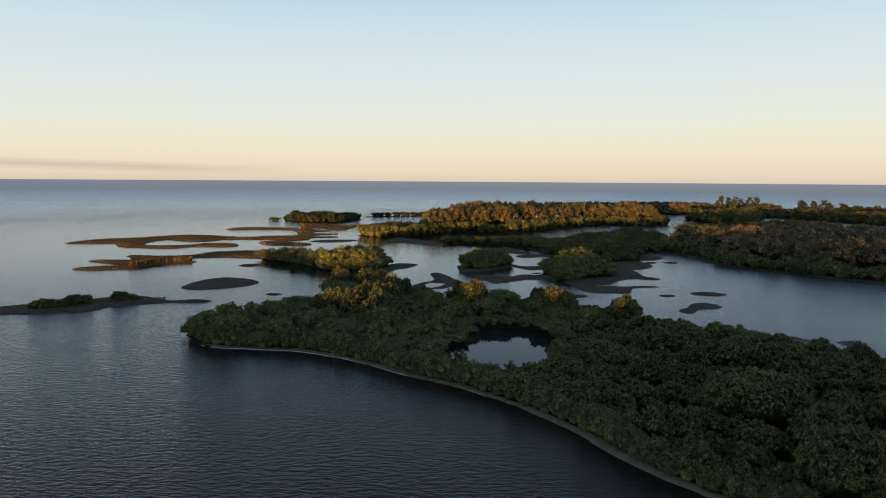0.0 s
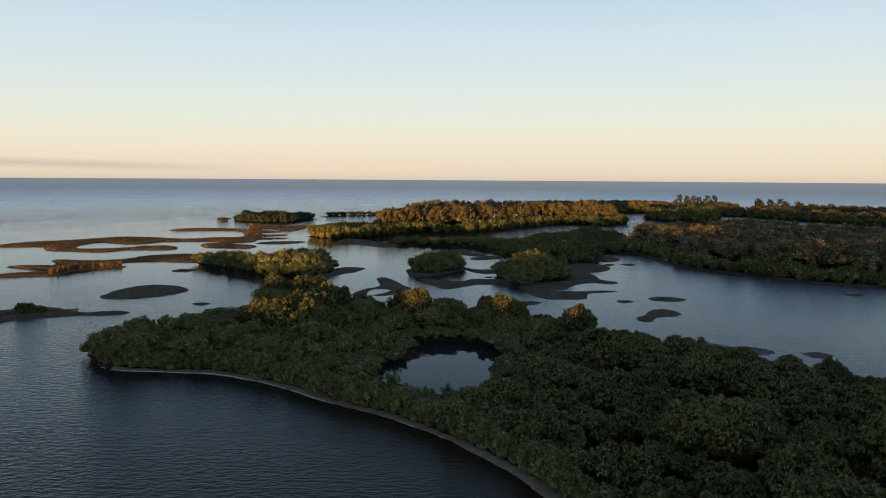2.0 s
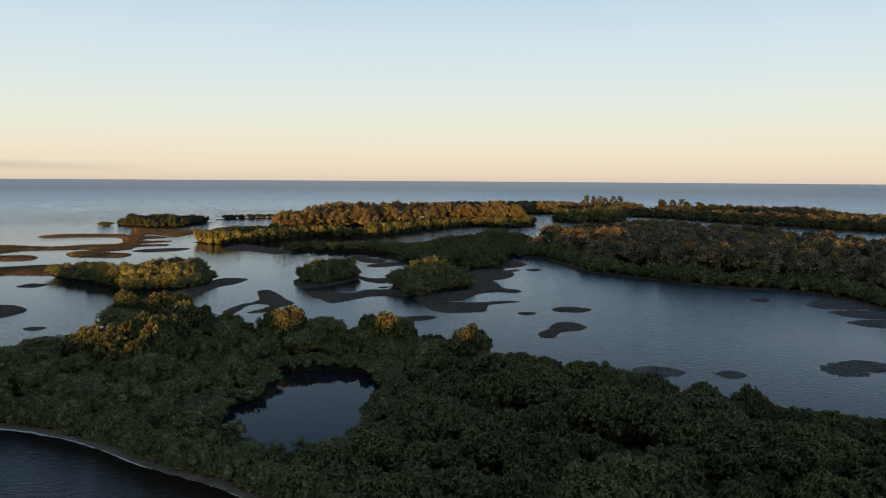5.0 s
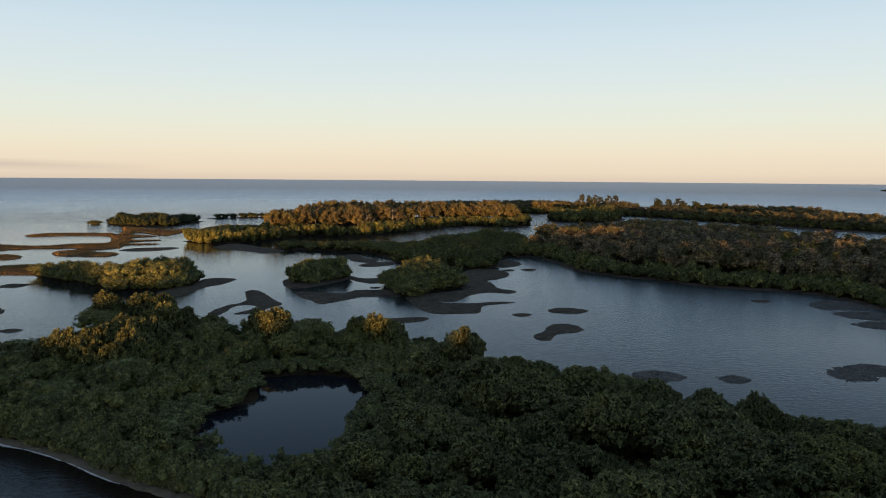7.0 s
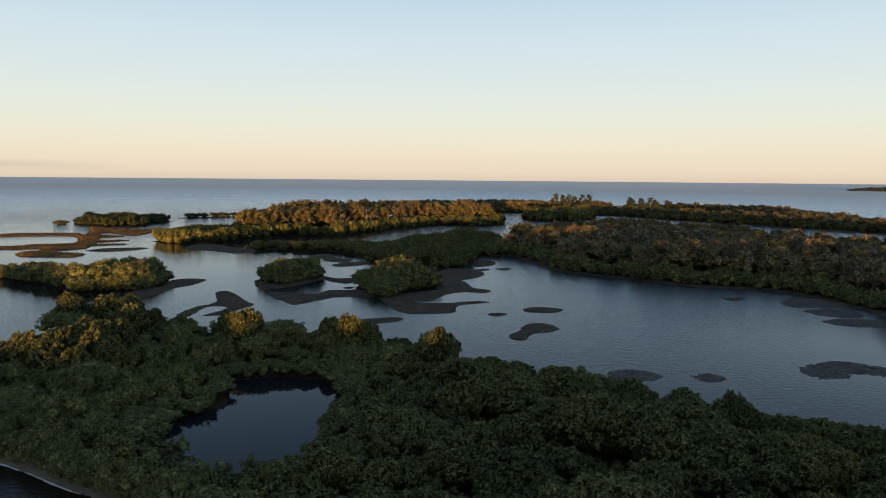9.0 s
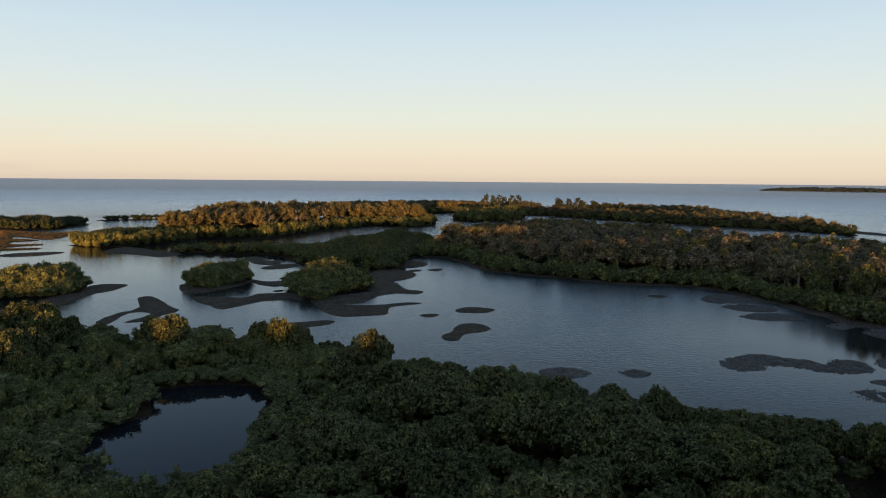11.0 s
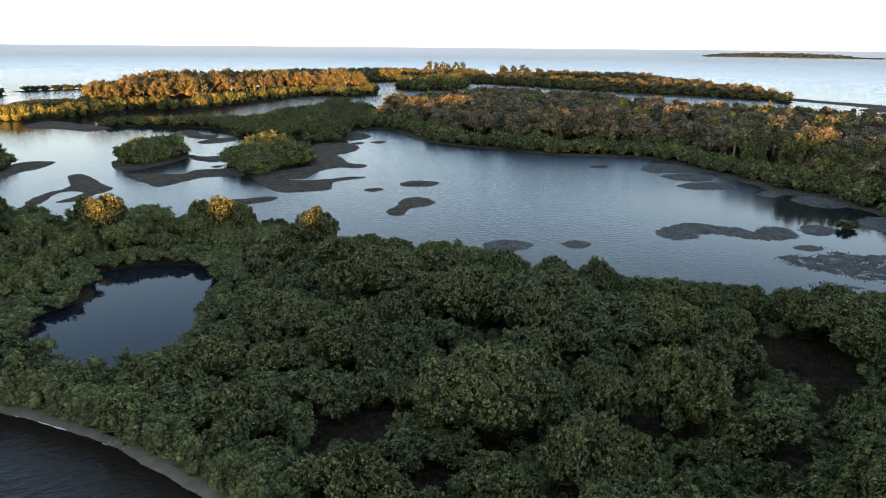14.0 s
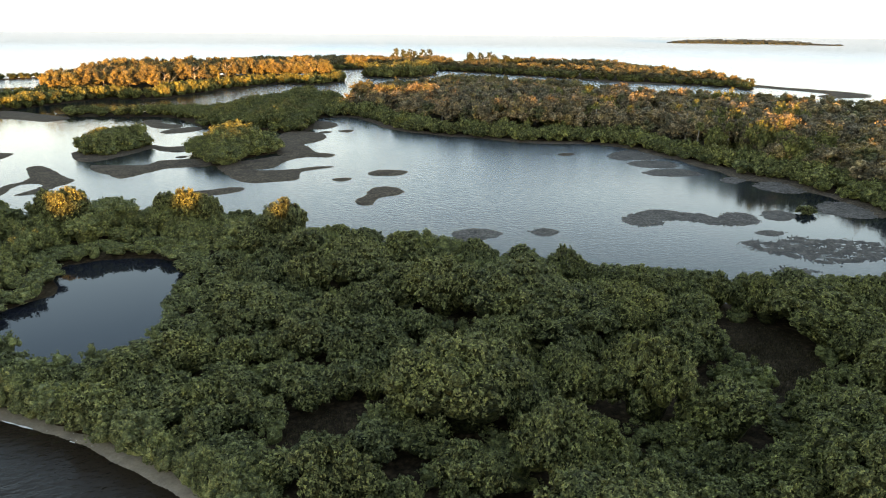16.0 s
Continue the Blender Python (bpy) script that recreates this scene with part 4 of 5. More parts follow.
def make_tree(name, label, r, lobes, leaf, bark, thick, density, leaves, reach, category, group, stems=3, **more):
    """A tree standing as a thing: an empty at its foot with trunk and crown."""
    height = float((lobes[:, 2] + lobes[:, 3]).max())
    top = new(name)
    top.empty_display_size = 0.3
    v, quads, tris = crown_arrays(r, lobes, density, leaves, reach, **more)
    body = np.r_[np.zeros(len(quads)), np.ones(len(tris))]
    crown = new("crown", mesh_of("crown", v, [quads, tris], [leaf, leaf if "skin" in more else SHADED_LEAF], body))
    tv, tf = trunk_arrays(r, lobes, height, thick, stems)
    trunk = new("trunk", mesh_of("trunk", tv, [tf], [bark], None, True))
    crown.parent = trunk.parent = top
    return tagged(top, label, category, group)


def scatter(inside, box, gap, r, jitter=0.42):
    """Points on a shaken lattice within the land."""
    x0, y0, x1, y1 = box
    gx, gy = np.meshgrid(np.arange(x0, x1, gap), np.arange(y0, y1, gap * 0.87))
    gx = gx + (np.arange(gx.shape[0])[:, None] % 2) * gap / 2
    gx = gx + r.uniform(-jitter, jitter, gx.shape) * gap
    gy = gy + r.uniform(-jitter, jitter, gy.shape) * gap
    keep = inside(gx, gy)
    return np.stack([gx[keep], gy[keep]], 1)


def wood_of(name, label, category, places, sizes, highs, shapes, mats, r):
    """Many trees joined into one piece: places (n, 2), widths and heights, from shapes of (verts, quads, tris)."""
    vs, qs, ts, n = [], [], [], 0
    for (x, y), s, h in zip(places, sizes, highs):
        v, q, t = shapes[r.integers(len(shapes))]
        a = r.uniform(0, 2 * math.pi)
        c, d = math.cos(a) * s, math.sin(a) * s
        w = np.stack([v[:, 0] * c - v[:, 1] * d + x, v[:, 0] * d + v[:, 1] * c + y, v[:, 2] * h + 0.1 + sea_level(math.hypot(x, y))], 1)
        vs.append(w)
        qs.append(q + n)
        ts.append(t + n)
        n += len(v)
    v, q, t = np.concatenate(vs), np.concatenate(qs), np.concatenate(ts)
    body = np.r_[np.zeros(len(q)), np.ones(len(t))]
    ob = new(name, mesh_of(name, v, [q, t], mats, body))
    return tagged(ob, label, category, kind="stuff")


# ---- the mangroves of the near island
r_near = np.random.default_rng(11)
NEAR_LABEL = "dense green mangrove tree with a rounded leafy crown"
SIZES = {"small": (2.0, 3.2, 12), "middle": (3.0, 4.7, 19), "large": (4.7, 6.2, 30)}
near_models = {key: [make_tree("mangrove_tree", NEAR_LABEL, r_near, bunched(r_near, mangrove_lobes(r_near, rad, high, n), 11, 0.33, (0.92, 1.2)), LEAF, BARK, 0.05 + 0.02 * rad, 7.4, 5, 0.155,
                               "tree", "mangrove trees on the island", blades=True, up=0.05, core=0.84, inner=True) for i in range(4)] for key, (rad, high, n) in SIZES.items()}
islet_models = [make_tree("mangrove_tree", NEAR_LABEL, r_near, bunched(r_near, mangrove_lobes(r_near, 3.0, 4.7, 17), 4, 0.40), LEAF, BARK, 0.11, 1.7, 5, 0.28,
                          "tree", "mangrove trees on the islets", shoots=True, core=0.90, skin=True) for i in range(4)]
near_shapes = {key: [crown_arrays(r_near, bunched(r_near, mangrove_lobes(r_near, rad, high, n), 3, 0.42), 2.2, 5, 0.27, core=0.88, skin=True, shoots=True) for i in range(4)] for key, (rad, high, n) in SIZES.items()}
mid_shapes = [crown_arrays(r_near, bunched(r_near, mangrove_lobes(r_near, 2.7, 4.6, 11), 3, 0.45), 1.1, 4, 0.38, core=0.90, skin=True, shoots=True) for i in range(6)]
low_shapes = [crown_arrays(r_near, bunched(r_near, mangrove_lobes(r_near, 2.8, 4.6, 9), 2, 0.5), 0.55, 3, 0.48, core=0.90, skin=True, shoots=True) for i in range(6)]
far_shapes = [crown_arrays(r_near, bunched(r_near, mangrove_lobes(r_near, 3.0, 4.8, 7), 1, 0.5), 0.2, 3, 0.5, core=0.95, skin=True, shoots=True) for i in range(5)]
shade_shapes = [crown_arrays(r_near, mangrove_lobes(r_near, 3.0, 4.8, 6), 0.22, 3, 1.20, core=0.86) for i in range(4)]
low_growth = [crown_arrays(r_near, bunched(r_near, mangrove_lobes(r_near, 2.0, 3.2, 6), 2, 0.42), 0.8, 4, 0.30, core=0.88, skin=True, shoots=True) for i in range(4)]
wood_mid = [crown_arrays(r_near, bunched(r_near, wood_lobes(r_near, 3.7, 9.6, 12), 3, 0.42), 1.1, 4, 0.38, core=0.82, skin=True, ragged=0.28, up=0.5, shoots=True) for i in range(6)]
wood_shapes = [crown_arrays(r_near, bunched(r_near, wood_lobes(r_near, 3.3, 9.0, 7), 1, 0.5), 0.5, 3, 0.42, core=0.82, skin=True, ragged=0.25, up=0.4, shoots=True) for i in range(5)]
tall_shapes = [crown_arrays(r_near, bunched(r_near, wood_lobes(r_near, 3.2, 14.0, 10), 3, 0.42), 1.2, 3, 0.34, core=0.78, skin=True, ragged=0.28, up=0.4, shoots=True) for i in range(6)]


def in_near(x, y):
    ok = near_land(x, y) < np.where(to_outline(x, y, POND) < 5, -0.25, -0.6)
    sand = (y < 104 - 0.2 * (x + 40)) & (x < 40) & (x > -48)
    ok &= ~(sand & (to_outline(x, y, NEAR_SHORE) > -1.1))
    for cx, cy, cr in CLEARINGS:
        ok &= np.hypot(x - cx, y - cy) > cr * 1.2
    return ok & (x < 118) & (y > 16)


def near_kind(x, y):
    """Which size of tree grows where: low and even round the pond and behind the beach, high and uneven elsewhere."""
    pond = to_outline(x, y, POND)
    shore = -to_outline(x, y, NEAR_SHORE)
    front = (y < 104 - 0.2 * (x + 40)) & (x < 40)
    lot = grain(x, y, 7.0, 71) * 0.6 + grain(x * 3.1, y * 2.7, 5.0, 72) * 0.4
    kind = np.where(lot > 0.55, 2, np.where(lot > 0.36, 1, 0))
    kind = np.where((y < 100) & (x < 24), (lot > 0.64).astype(int), kind)
    kind = np.where((pond < 13) | (front & (shore < 6)), np.minimum(kind, (lot > 0.5).astype(int)), kind)
    lagoon = to_strip(x, y, [(*p, 0) for p in LAGOON_SIDE])
    kind = np.where(lagoon < np.where(x > 55, 9, 7), np.minimum(kind, 1), kind)
    lane = x * math.cos(sb) - y * math.sin(sb)
    for c in (-72, -50, -31, -15):
        kind = np.where(np.abs(lane - c) < 5.5, np.minimum(kind, 1), kind)
    return np.where(pond < 8, 0, kind)


# unseen wooded shore behind the camera: tree top heights across the light, shaping shade
TREELINE = ([-280, -200, -165, -157, -149, -138, -128, -118, -107, -101, -92, -83, -79, -76, -63, -59, -54, -51, -48, -44, -34, -32, -29, -27, -18, -16.5, -14, -12, -6, 2, 8, 16, 24, 40, 70, 105, 125, 200, 300],
            [1.2, 1.8, 2.4, 3.6, 7.9, 8.0, 6.6, 5.2, 5.4, 7.6, 8.2, 8.2, 8.6, 7.8, 7.8, 9.8, 9.8, 7.4, 7.4, 10.2, 10.4, 7.6, 7.6, 11.8, 11.8, 7.8, 7.8, 12.9, 13.0, 12.9, 13.0, 13.1, 14.0, 15.4, 14.8, 12.0, 9.8, 8.6, 13])


def shade_top(x, y):
    """How high the shade of that shore reaches over the near island."""
    across, along = x * math.cos(sb) - y * math.sin(sb), x * math.sin(sb) + y * math.cos(sb)
    near = [np.interp(across + k, *TREELINE) for k in (-2, 0, 2)]
    return np.minimum.reduce(near) - 0.0105 * (along + 120)


KINDS = ("small", "middle", "large")
GAPS = (2.8, 3.8, 6.2)
trees = []
taken = np.zeros((0, 3))
for k in (2, 1, 0):
    for x, y in scatter(lambda x, y: in_near(x, y) & (near_kind(x, y) == k), (-70, 10, 125, 175), GAPS[k], r_near):
        if any(math.hypot(x - cx, y - cy) < cr * 0.85 + 0.66 * SIZES[KINDS[k]][0] for cx, cy, cr in CLEARINGS):
            continue
        if len(taken) and (np.hypot(taken[:, 0] - x, taken[:, 1] - y) < 0.66 * (taken[:, 2] + SIZES[KINDS[k]][0])).any():
            continue
        taken = np.vstack([taken, (x, y, SIZES[KINDS[k]][0])])
        trees.append((x, y, k))
gaps = []
for x, y in scatter(in_near, (-70, 10, 125, 175), 2.2, r_near):
    if (np.hypot(taken[:, 0] - x, taken[:, 1] - y) > 0.72 * taken[:, 2] + 0.55).all():
        taken = np.vstack([taken, (x, y, 1.3)])
        gaps.append((x, y))
trees.sort(key=lambda t: math.hypot((t[0] - 35) * 0.8, t[1] - 66))
used = {key: 0 for key in KINDS}
for x, y, k in trees[:205]:
    key = KINDS[k]
    m = pose(x, y, 0.15, r_near.normal(0, 4), r_near.normal(0, 4), r_near.uniform(0, 360))
    n = used[key]
    tree = near_models[key][n] if n < 4 else copy_thing(near_models[key][n % 4], m)
    used[key] += 1
    s, h = r_near.uniform(0.85, 1.18), min(r_near.uniform(0.80, 1.2), float(shade_top(x, y)) / SIZES[key][1] / 1.32)
    h *= 0.52 if float(to_outline(np.array([x]), np.array([y]), POND)[0]) < 6 else 1.0
    tree.matrix_basis = m @ Matrix.Diagonal((s, s * r_near.uniform(0.72, 1.15), h, 1))
for k in range(3):
    left = [t[:2] for t in trees[205:] if t[2] == k]
    if left:
        wood_of("mangrove_thicket", ("low even mangrove bushes on the island", "dense green mangrove canopy on the island", "broad mangrove crowns on the island")[k], "mangroves",
                left, r_near.uniform(0.88, 1.18, len(left)),
                np.minimum(r_near.uniform(0.82, 1.18, len(left)), shade_top(*np.array(left).T) / SIZES[KINDS[k]][1] / 1.32) * np.where(to_outline(*np.array(left).T, POND) < 6, 0.52, 1.0), near_shapes[KINDS[k]], [LEAF, LEAF], r_near)
wood_of("mangrove_thicket", "low mangrove growth between the larger trees", "mangroves", gaps, r_near.uniform(0.55, 0.85, len(gaps)),
        r_near.uniform(0.4, 0.75, len(gaps)), low_growth, [LEAF, LEAF], r_near)


def beach_shrubs():
    """A close row of low bushes behind the beach."""
    places = []
    for (ax, ay), (bx, by) in zip(FRONT[1:-1], FRONT[2:]):
        run = math.hypot(bx - ax, by - ay)
        for k in range(max(1, round(run / 1.5))):
            f = (k + 0.5) / max(1, round(run / 1.5))
            off = r_near.uniform(0.75, 1.5)
            places.append((ax + (bx - ax) * f + (ay - by) / run * off, ay + (by - ay) * f + (bx - ax) / run * off))
    n = len(places)
    wood_of("mangrove_thicket", "low mangrove bushes in a row behind the sand beach", "mangroves", places,
            r_near.uniform(0.7, 1.1, n), np.minimum(r_near.uniform(0.7, 1.1, n), shade_top(*np.array(places).T) / 4.2), near_shapes["small"], [LEAF, LEAF], r_near)


beach_shrubs()


def lagoon_row():
    """A close row of trees along the lagoon side of the island."""
    places = []
    for (ax, ay), (bx, by) in zip(LAGOON_SIDE[:-1], LAGOON_SIDE[1:]):
        run = math.hypot(bx - ax, by - ay)
        n = max(1, round(run / 3.3))
        for k in range(n):
            f, off = (k + 0.5) / n, r_near.uniform(1.8, 3.4)
            places.append((ax + (bx - ax) * f + (ay - by) / run * off, ay + (by - ay) * f + (bx - ax) / run * off))
    n = len(places)
    wood_of("mangrove_thicket", "row of mangroves along the lagoon side of the island", "mangroves", places,
            r_near.uniform(0.75, 1.05, n), np.minimum(r_near.uniform(0.65, 0.95, n), shade_top(*np.array(places).T) / 6.2), near_shapes["middle"], [LEAF, LEAF], r_near)


lagoon_row()
for k, (x, y, s, h) in enumerate([(33, 113, 0.8, 0.75), (25, 122, 0.85, 0.8), (22.5, 117, 0.9, 0.8), (37, 109.5, 0.8, 0.7), (22, 128, 0.8, 0.7), (65, 72.5, 1.0, 0.95), (62, 74, 0.9, 0.9),
                                  (59, 73, 1.0, 0.95), (70, 69, 0.9, 1.0), (60, 77.5, 0.95, 0.9), (74.5, 66.5, 1.05, 1.0), (55.5, 82, 0.9, 0.9), (79, 64, 1.0, 0.95),
                                  (-31.6, 124.4, 1.15, 1.50), (-28.5, 125.5, 0.9, 1.42), (-34.5, 125, 1.0, 1.40), (-25.8, 129.6, 1.3, 1.60), (-22.5, 131, 1.0, 1.50), (-27, 133.5, 0.9, 1.42), (-23.6, 124.6, 1.1, 1.42), (-28.6, 120, 0.9, 1.34), (-20.6, 120.4, 0.8, 1.28), (-24.5, 117.6, 0.8, 1.26),
                                  (-22.8, 141.5, 1.2, 1.58), (-20, 145, 0.8, 1.36), (-3.4, 137, 1.2, 1.50), (-6, 141, 0.8, 1.25), (14.4, 130.5, 1.15, 1.44), (11.2, 131.8, 0.8, 1.36),
                                  (17.2, 129, 0.75, 1.2), (25.6, 115.6, 1.1, 1.48), (28, 117, 0.7, 1.2), (-31, 161, 1.1, 1.42), (-27, 161, 1.0, 1.32), (-37, 160, 1.0, 1.42)]):
    tree = copy_thing(near_models["middle"][k % 4], pose(x, y, 0.15, 0, 0, 47 * k))
    tree.matrix_basis = pose(x, y, 0.15, 0, 0, 47 * k) @ Matrix.Diagonal((s, s, h, 1))
    tagged(tree, "taller mangrove tree rising over the canopy into the sun" if h > 1.03 else NEAR_LABEL)


def plant(key, name, label, gap, wide, high, shapes, leaf, margin=1.0, within=None, category="mangroves", waves=14.0, dome=5.0, vary=1.0, under=0):
    d_of = land_of(key)
    def inside(x, y):
        ok = d_of(x, y) < -margin
        return ok & within(x, y) if within else ok
    places = scatter(inside, box_round(OUTLINES[key], 2), gap, r_near)
    if len(places) == 0:
        return
    swell = 1 + vary * (0.5 * grain(places[:, 0], places[:, 1], waves, 77) - 0.25)
    shake = 1 + vary * r_near.uniform(-0.18, 0.2, len(places))
    swell = swell * np.clip((1 - d_of(places[:, 0], places[:, 1])) / dome, 0.5, 1.0)
    high = high * swell * shake
    if under:
        high = np.minimum(high, np.maximum(shade_top(*places.T) / under, 0.6))
    wood_of(name, label, category, places, wide * shake, high, shapes, [leaf, leaf], r_near)


def islet_trees(key, gap, wide, high, dome):
    """Single trees on a small islet, highest in its middle."""
    d_of = land_of(key)
    places = scatter(lambda x, y: d_of(x, y) < -1.0, box_round(OUTLINES[key], 2), gap, r_near, 0.3)
    for k, (x, y) in enumerate(places):
        rise = float(np.clip((1 - d_of(np.array([x]), np.array([y]))[0]) / dome, 0.55, 1.0))
        m = pose(x, y, 0.0, 0, 0, r_near.uniform(0, 360))
        tree = copy_thing(islet_models[k % 4], m)
        s = wide * r_near.uniform(0.9, 1.12)
        tree.matrix_basis = m @ Matrix.Diagonal((s, s, high * rise * r_near.uniform(0.93, 1.07), 1))
        tagged(tree, "mangrove tree in a close clump on a mud islet", "tree", "mangrove trees on the islets")


islet_trees("gold", 5.4, 1.3, 1.28, 5.5)
islet_trees("islet", 4.0, 1.05, 1.22, 5.0)
islet_trees("round", 4.0, 1.15, 1.52, 7.5)
for k, (x, y) in enumerate([(-46, 222), (-40, 220), (6, 222), (34, 204)]):
    islet_models[k].matrix_basis = pose(x, y, 0, 0, 0, 70 * k)
for key in ("gold", "islet", "round"):
    plant(key, "mangrove_thicket", "low mangrove skirt at the edge of a mud islet", 2.1, 0.95, 0.8, low_growth, LEAF, 0.4,
          lambda x, y: land_of(key)(x, y) > -3.2, dome=1.0)


def lagoon_shore(x, y):
    return (x < 150) & (y > 88) & (y < 300)


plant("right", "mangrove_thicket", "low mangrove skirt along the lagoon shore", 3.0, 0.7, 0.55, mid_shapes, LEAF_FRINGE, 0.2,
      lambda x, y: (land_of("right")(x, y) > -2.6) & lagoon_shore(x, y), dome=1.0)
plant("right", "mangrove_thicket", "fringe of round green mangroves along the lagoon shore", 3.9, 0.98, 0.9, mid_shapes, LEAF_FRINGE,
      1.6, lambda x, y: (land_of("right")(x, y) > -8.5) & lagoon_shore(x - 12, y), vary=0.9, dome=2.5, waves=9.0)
plant("middle", "mangrove_thicket", "low dark green mangrove wood beside the lagoon", 4.4, 1.05, 1.12, low_shapes, LEAF_FAR, 0.8, lambda x, y: x > 48, vary=0.9, dome=4.0, under=5.0)
plant("middle", "mangrove_thicket", "lower dark green mangroves beside the lagoon", 4.2, 1.0, 0.95, low_shapes, LEAF_FAR, 0.8, lambda x, y: (x > 26) & (x <= 48), vary=0.8, dome=3.5, under=5.0)
plant("middle", "mangrove_thicket", "low dark green mangrove strip beside the lagoon", 4.0, 0.95, 0.82, low_shapes, LEAF_FAR, 0.8, lambda x, y: x <= 26, vary=0.6, dome=3.0, under=5.0)


def inland(x, y, low, high):
    d = land_of("right")(x, y)
    return (d <= -low) & (d > -high) & (y > 0.42 * x) & (x < 285)


plant("right", "woodland", "tall grey-brown coastal woodland behind the mangroves", 7.8, 1.2, 1.02, wood_mid, LEAF_OLIVE, 6.0,
      lambda x, y: inland(x, y, 7.5, 34) & (y < 290) & (x < 205) & (x > 88), "woodland", dome=1.0, vary=0.95, waves=18.0)
plant("right", "woodland", "brown and olive woodland further inland", 6.2, 1.2, 1.08, wood_shapes, LEAF_OLIVE, 8.0,
      lambda x, y: inland(x, y, 34, 400) & (y < 320) & (x > 120), "woodland", vary=0.8, waves=18.0)
plant("right", "woodland", "rust brown woodland towards the far channel", 7.0, 1.28, 1.05, wood_shapes, LEAF_WOOD, 4.0,
      lambda x, y: ((y >= 290) & (x > 100)) | ((x > 205) & (land_of("right")(x, y) > -34)), "woodland", dome=3.0, vary=0.5, waves=18.0)
plant("right", "woodland", "dark green trees among the brown coastal woodland", 9.0, 1.25, 1.75, mid_shapes, LEAF_FAR, 7.0,
      lambda x, y: (y < 260) & (y > 0.5 * x) & (x < 230) & (grain(x, y, 22.0, 91) > 0.62), "woodland", dome=1.0)
plant("wood", "mangrove_thicket", "row of sunlit mangroves along the far shore", 4.2, 1.0, 1.1, far_shapes, LEAF_FAR, 0.8,
      lambda x, y: (land_of("wood")(x, y) > -10) & (y < 520), vary=0.6, dome=1.6)
plant("wood", "woodland", "tall sunlit rust brown woodland on the far shore", 6.0, 1.1, 1.02, tall_shapes, LEAF_WOOD, 9.0,
      lambda x, y: (y > 385) & (y < 525), "woodland", vary=0.55, dome=12.0)
plant("wood", "woodland", "rust brown woodland along the back of the far shore", 6.4, 1.2, 1.2, wood_shapes, LEAF_WOOD, 3.0,
      lambda x, y: y >= 525, "woodland", vary=0.5)
plant("back", "woodland", "rust brown woodland on the outer shore", 7.4, 1.42, 1.16, wood_shapes, LEAF_WOOD, 1.5, lambda x, y: land_of("back")(x, y) > -34, "woodland", vary=0.5, dome=8.0)
plant("far_islet", "mangrove_thicket", "sunlit mangrove islet in the far lagoon", 4.8, 1.1, 1.6, far_shapes, LEAF_FAR, dome=4.0)
plant("band", "woodland", "dark coastal woodland along the outer shore", 7.4, 1.4, 0.98, wood_shapes, LEAF_WOOD, 2.0, lambda x, y: land_of("band")(x, y) > -34, "woodland", vary=0.6)
for key in ("band", "back"):
    plant(key, "mangrove_thicket", "low dark growth along the foot of the outer woodland", 6.2, 1.3, 0.95, far_shapes, LEAF_FAR, 0.8,
          lambda x, y: (land_of(key)(x, y) > -9), vary=0.6, dome=2.0)
# dark pine colour puts shade into these reef mangroves, which the sun would light
plant("reef_wood", "mangrove_thicket", "low dark mangroves on an outer mud reef", 4.6, 1.0, 1.0, far_shapes, LEAF_PINE_SHADE)
plant("outer", "mangrove_thicket", "low mangroves on an outer mud reef", 4.6, 1.0, 0.7, far_shapes, LEAF_PINE_SHADE)


# ---- the wooded shore added unseen behind the camera, whose shade lies over the near island

def shade_wood():
    places, wide, high = [], [], []
    c, s = math.cos(sb), math.sin(sb)
    for row in range(2):
        for u in np.arange(-330, 300, 2.9):
            along = -120 - row * 7 + r_near.uniform(-2, 2)
            across = u + r_near.uniform(-1.5, 1.5)
            h = np.interp(across, TREELINE[0], TREELINE[1])
            places.append((across * c + along * s, -across * s + along * c))
            wide.append(0.75)
            high.append(h / 4.8 * r_near.uniform(0.9, 1.04))
    wood_of("shore_wood", "unseen dark wooded shore opposite the island, there for its shade", "woodland", places, wide, high, shade_shapes, [LEAF_FAR, SHADE_CORE], r_near)
    strip = [(u * c - 130 * s, -u * s - 130 * c, 18) for u in (-335, 0, 305)]

    # bank raised almost to the tree tops, only to block the low sun
    def bank(x, y):
        return np.clip(-to_strip(x, y, strip) * 0.9, -0.5, 0.84 * np.interp(x * c - y * s, TREELINE[0], TREELINE[1]))

    tagged(relief("shade_bank", box_of([strip], 8), 2.5, bank, [SOIL]),
           "unseen bank added under the wooded shore to block the low sun", "ground", kind="structure")


shade_wood()

# ---- far land across the sea
def far_coast():
    places, wide, high = [], [], []
    for f in np.linspace(0, 1, 60):
        for row in range(2):
            x, y = 1690 + 260 * f + row * 16, 1890 - 420 * f + row * 12
            k = math.sin(math.pi * min(f * 1.15, 1)) ** 0.5
            places.append((x + r_near.uniform(-5, 5), y + r_near.uniform(-5, 5)))
            wide.append(3.7)
            high.append((0.8 + 1.9 * k) * r_near.uniform(0.8, 1.15))
    wood_of("far_woods", "low wooded coast far across the sea", "woodland", places, wide, high, shade_shapes, [LEAF_COAST_HAZE, SHADE_CORE], r_near)


far_coast()


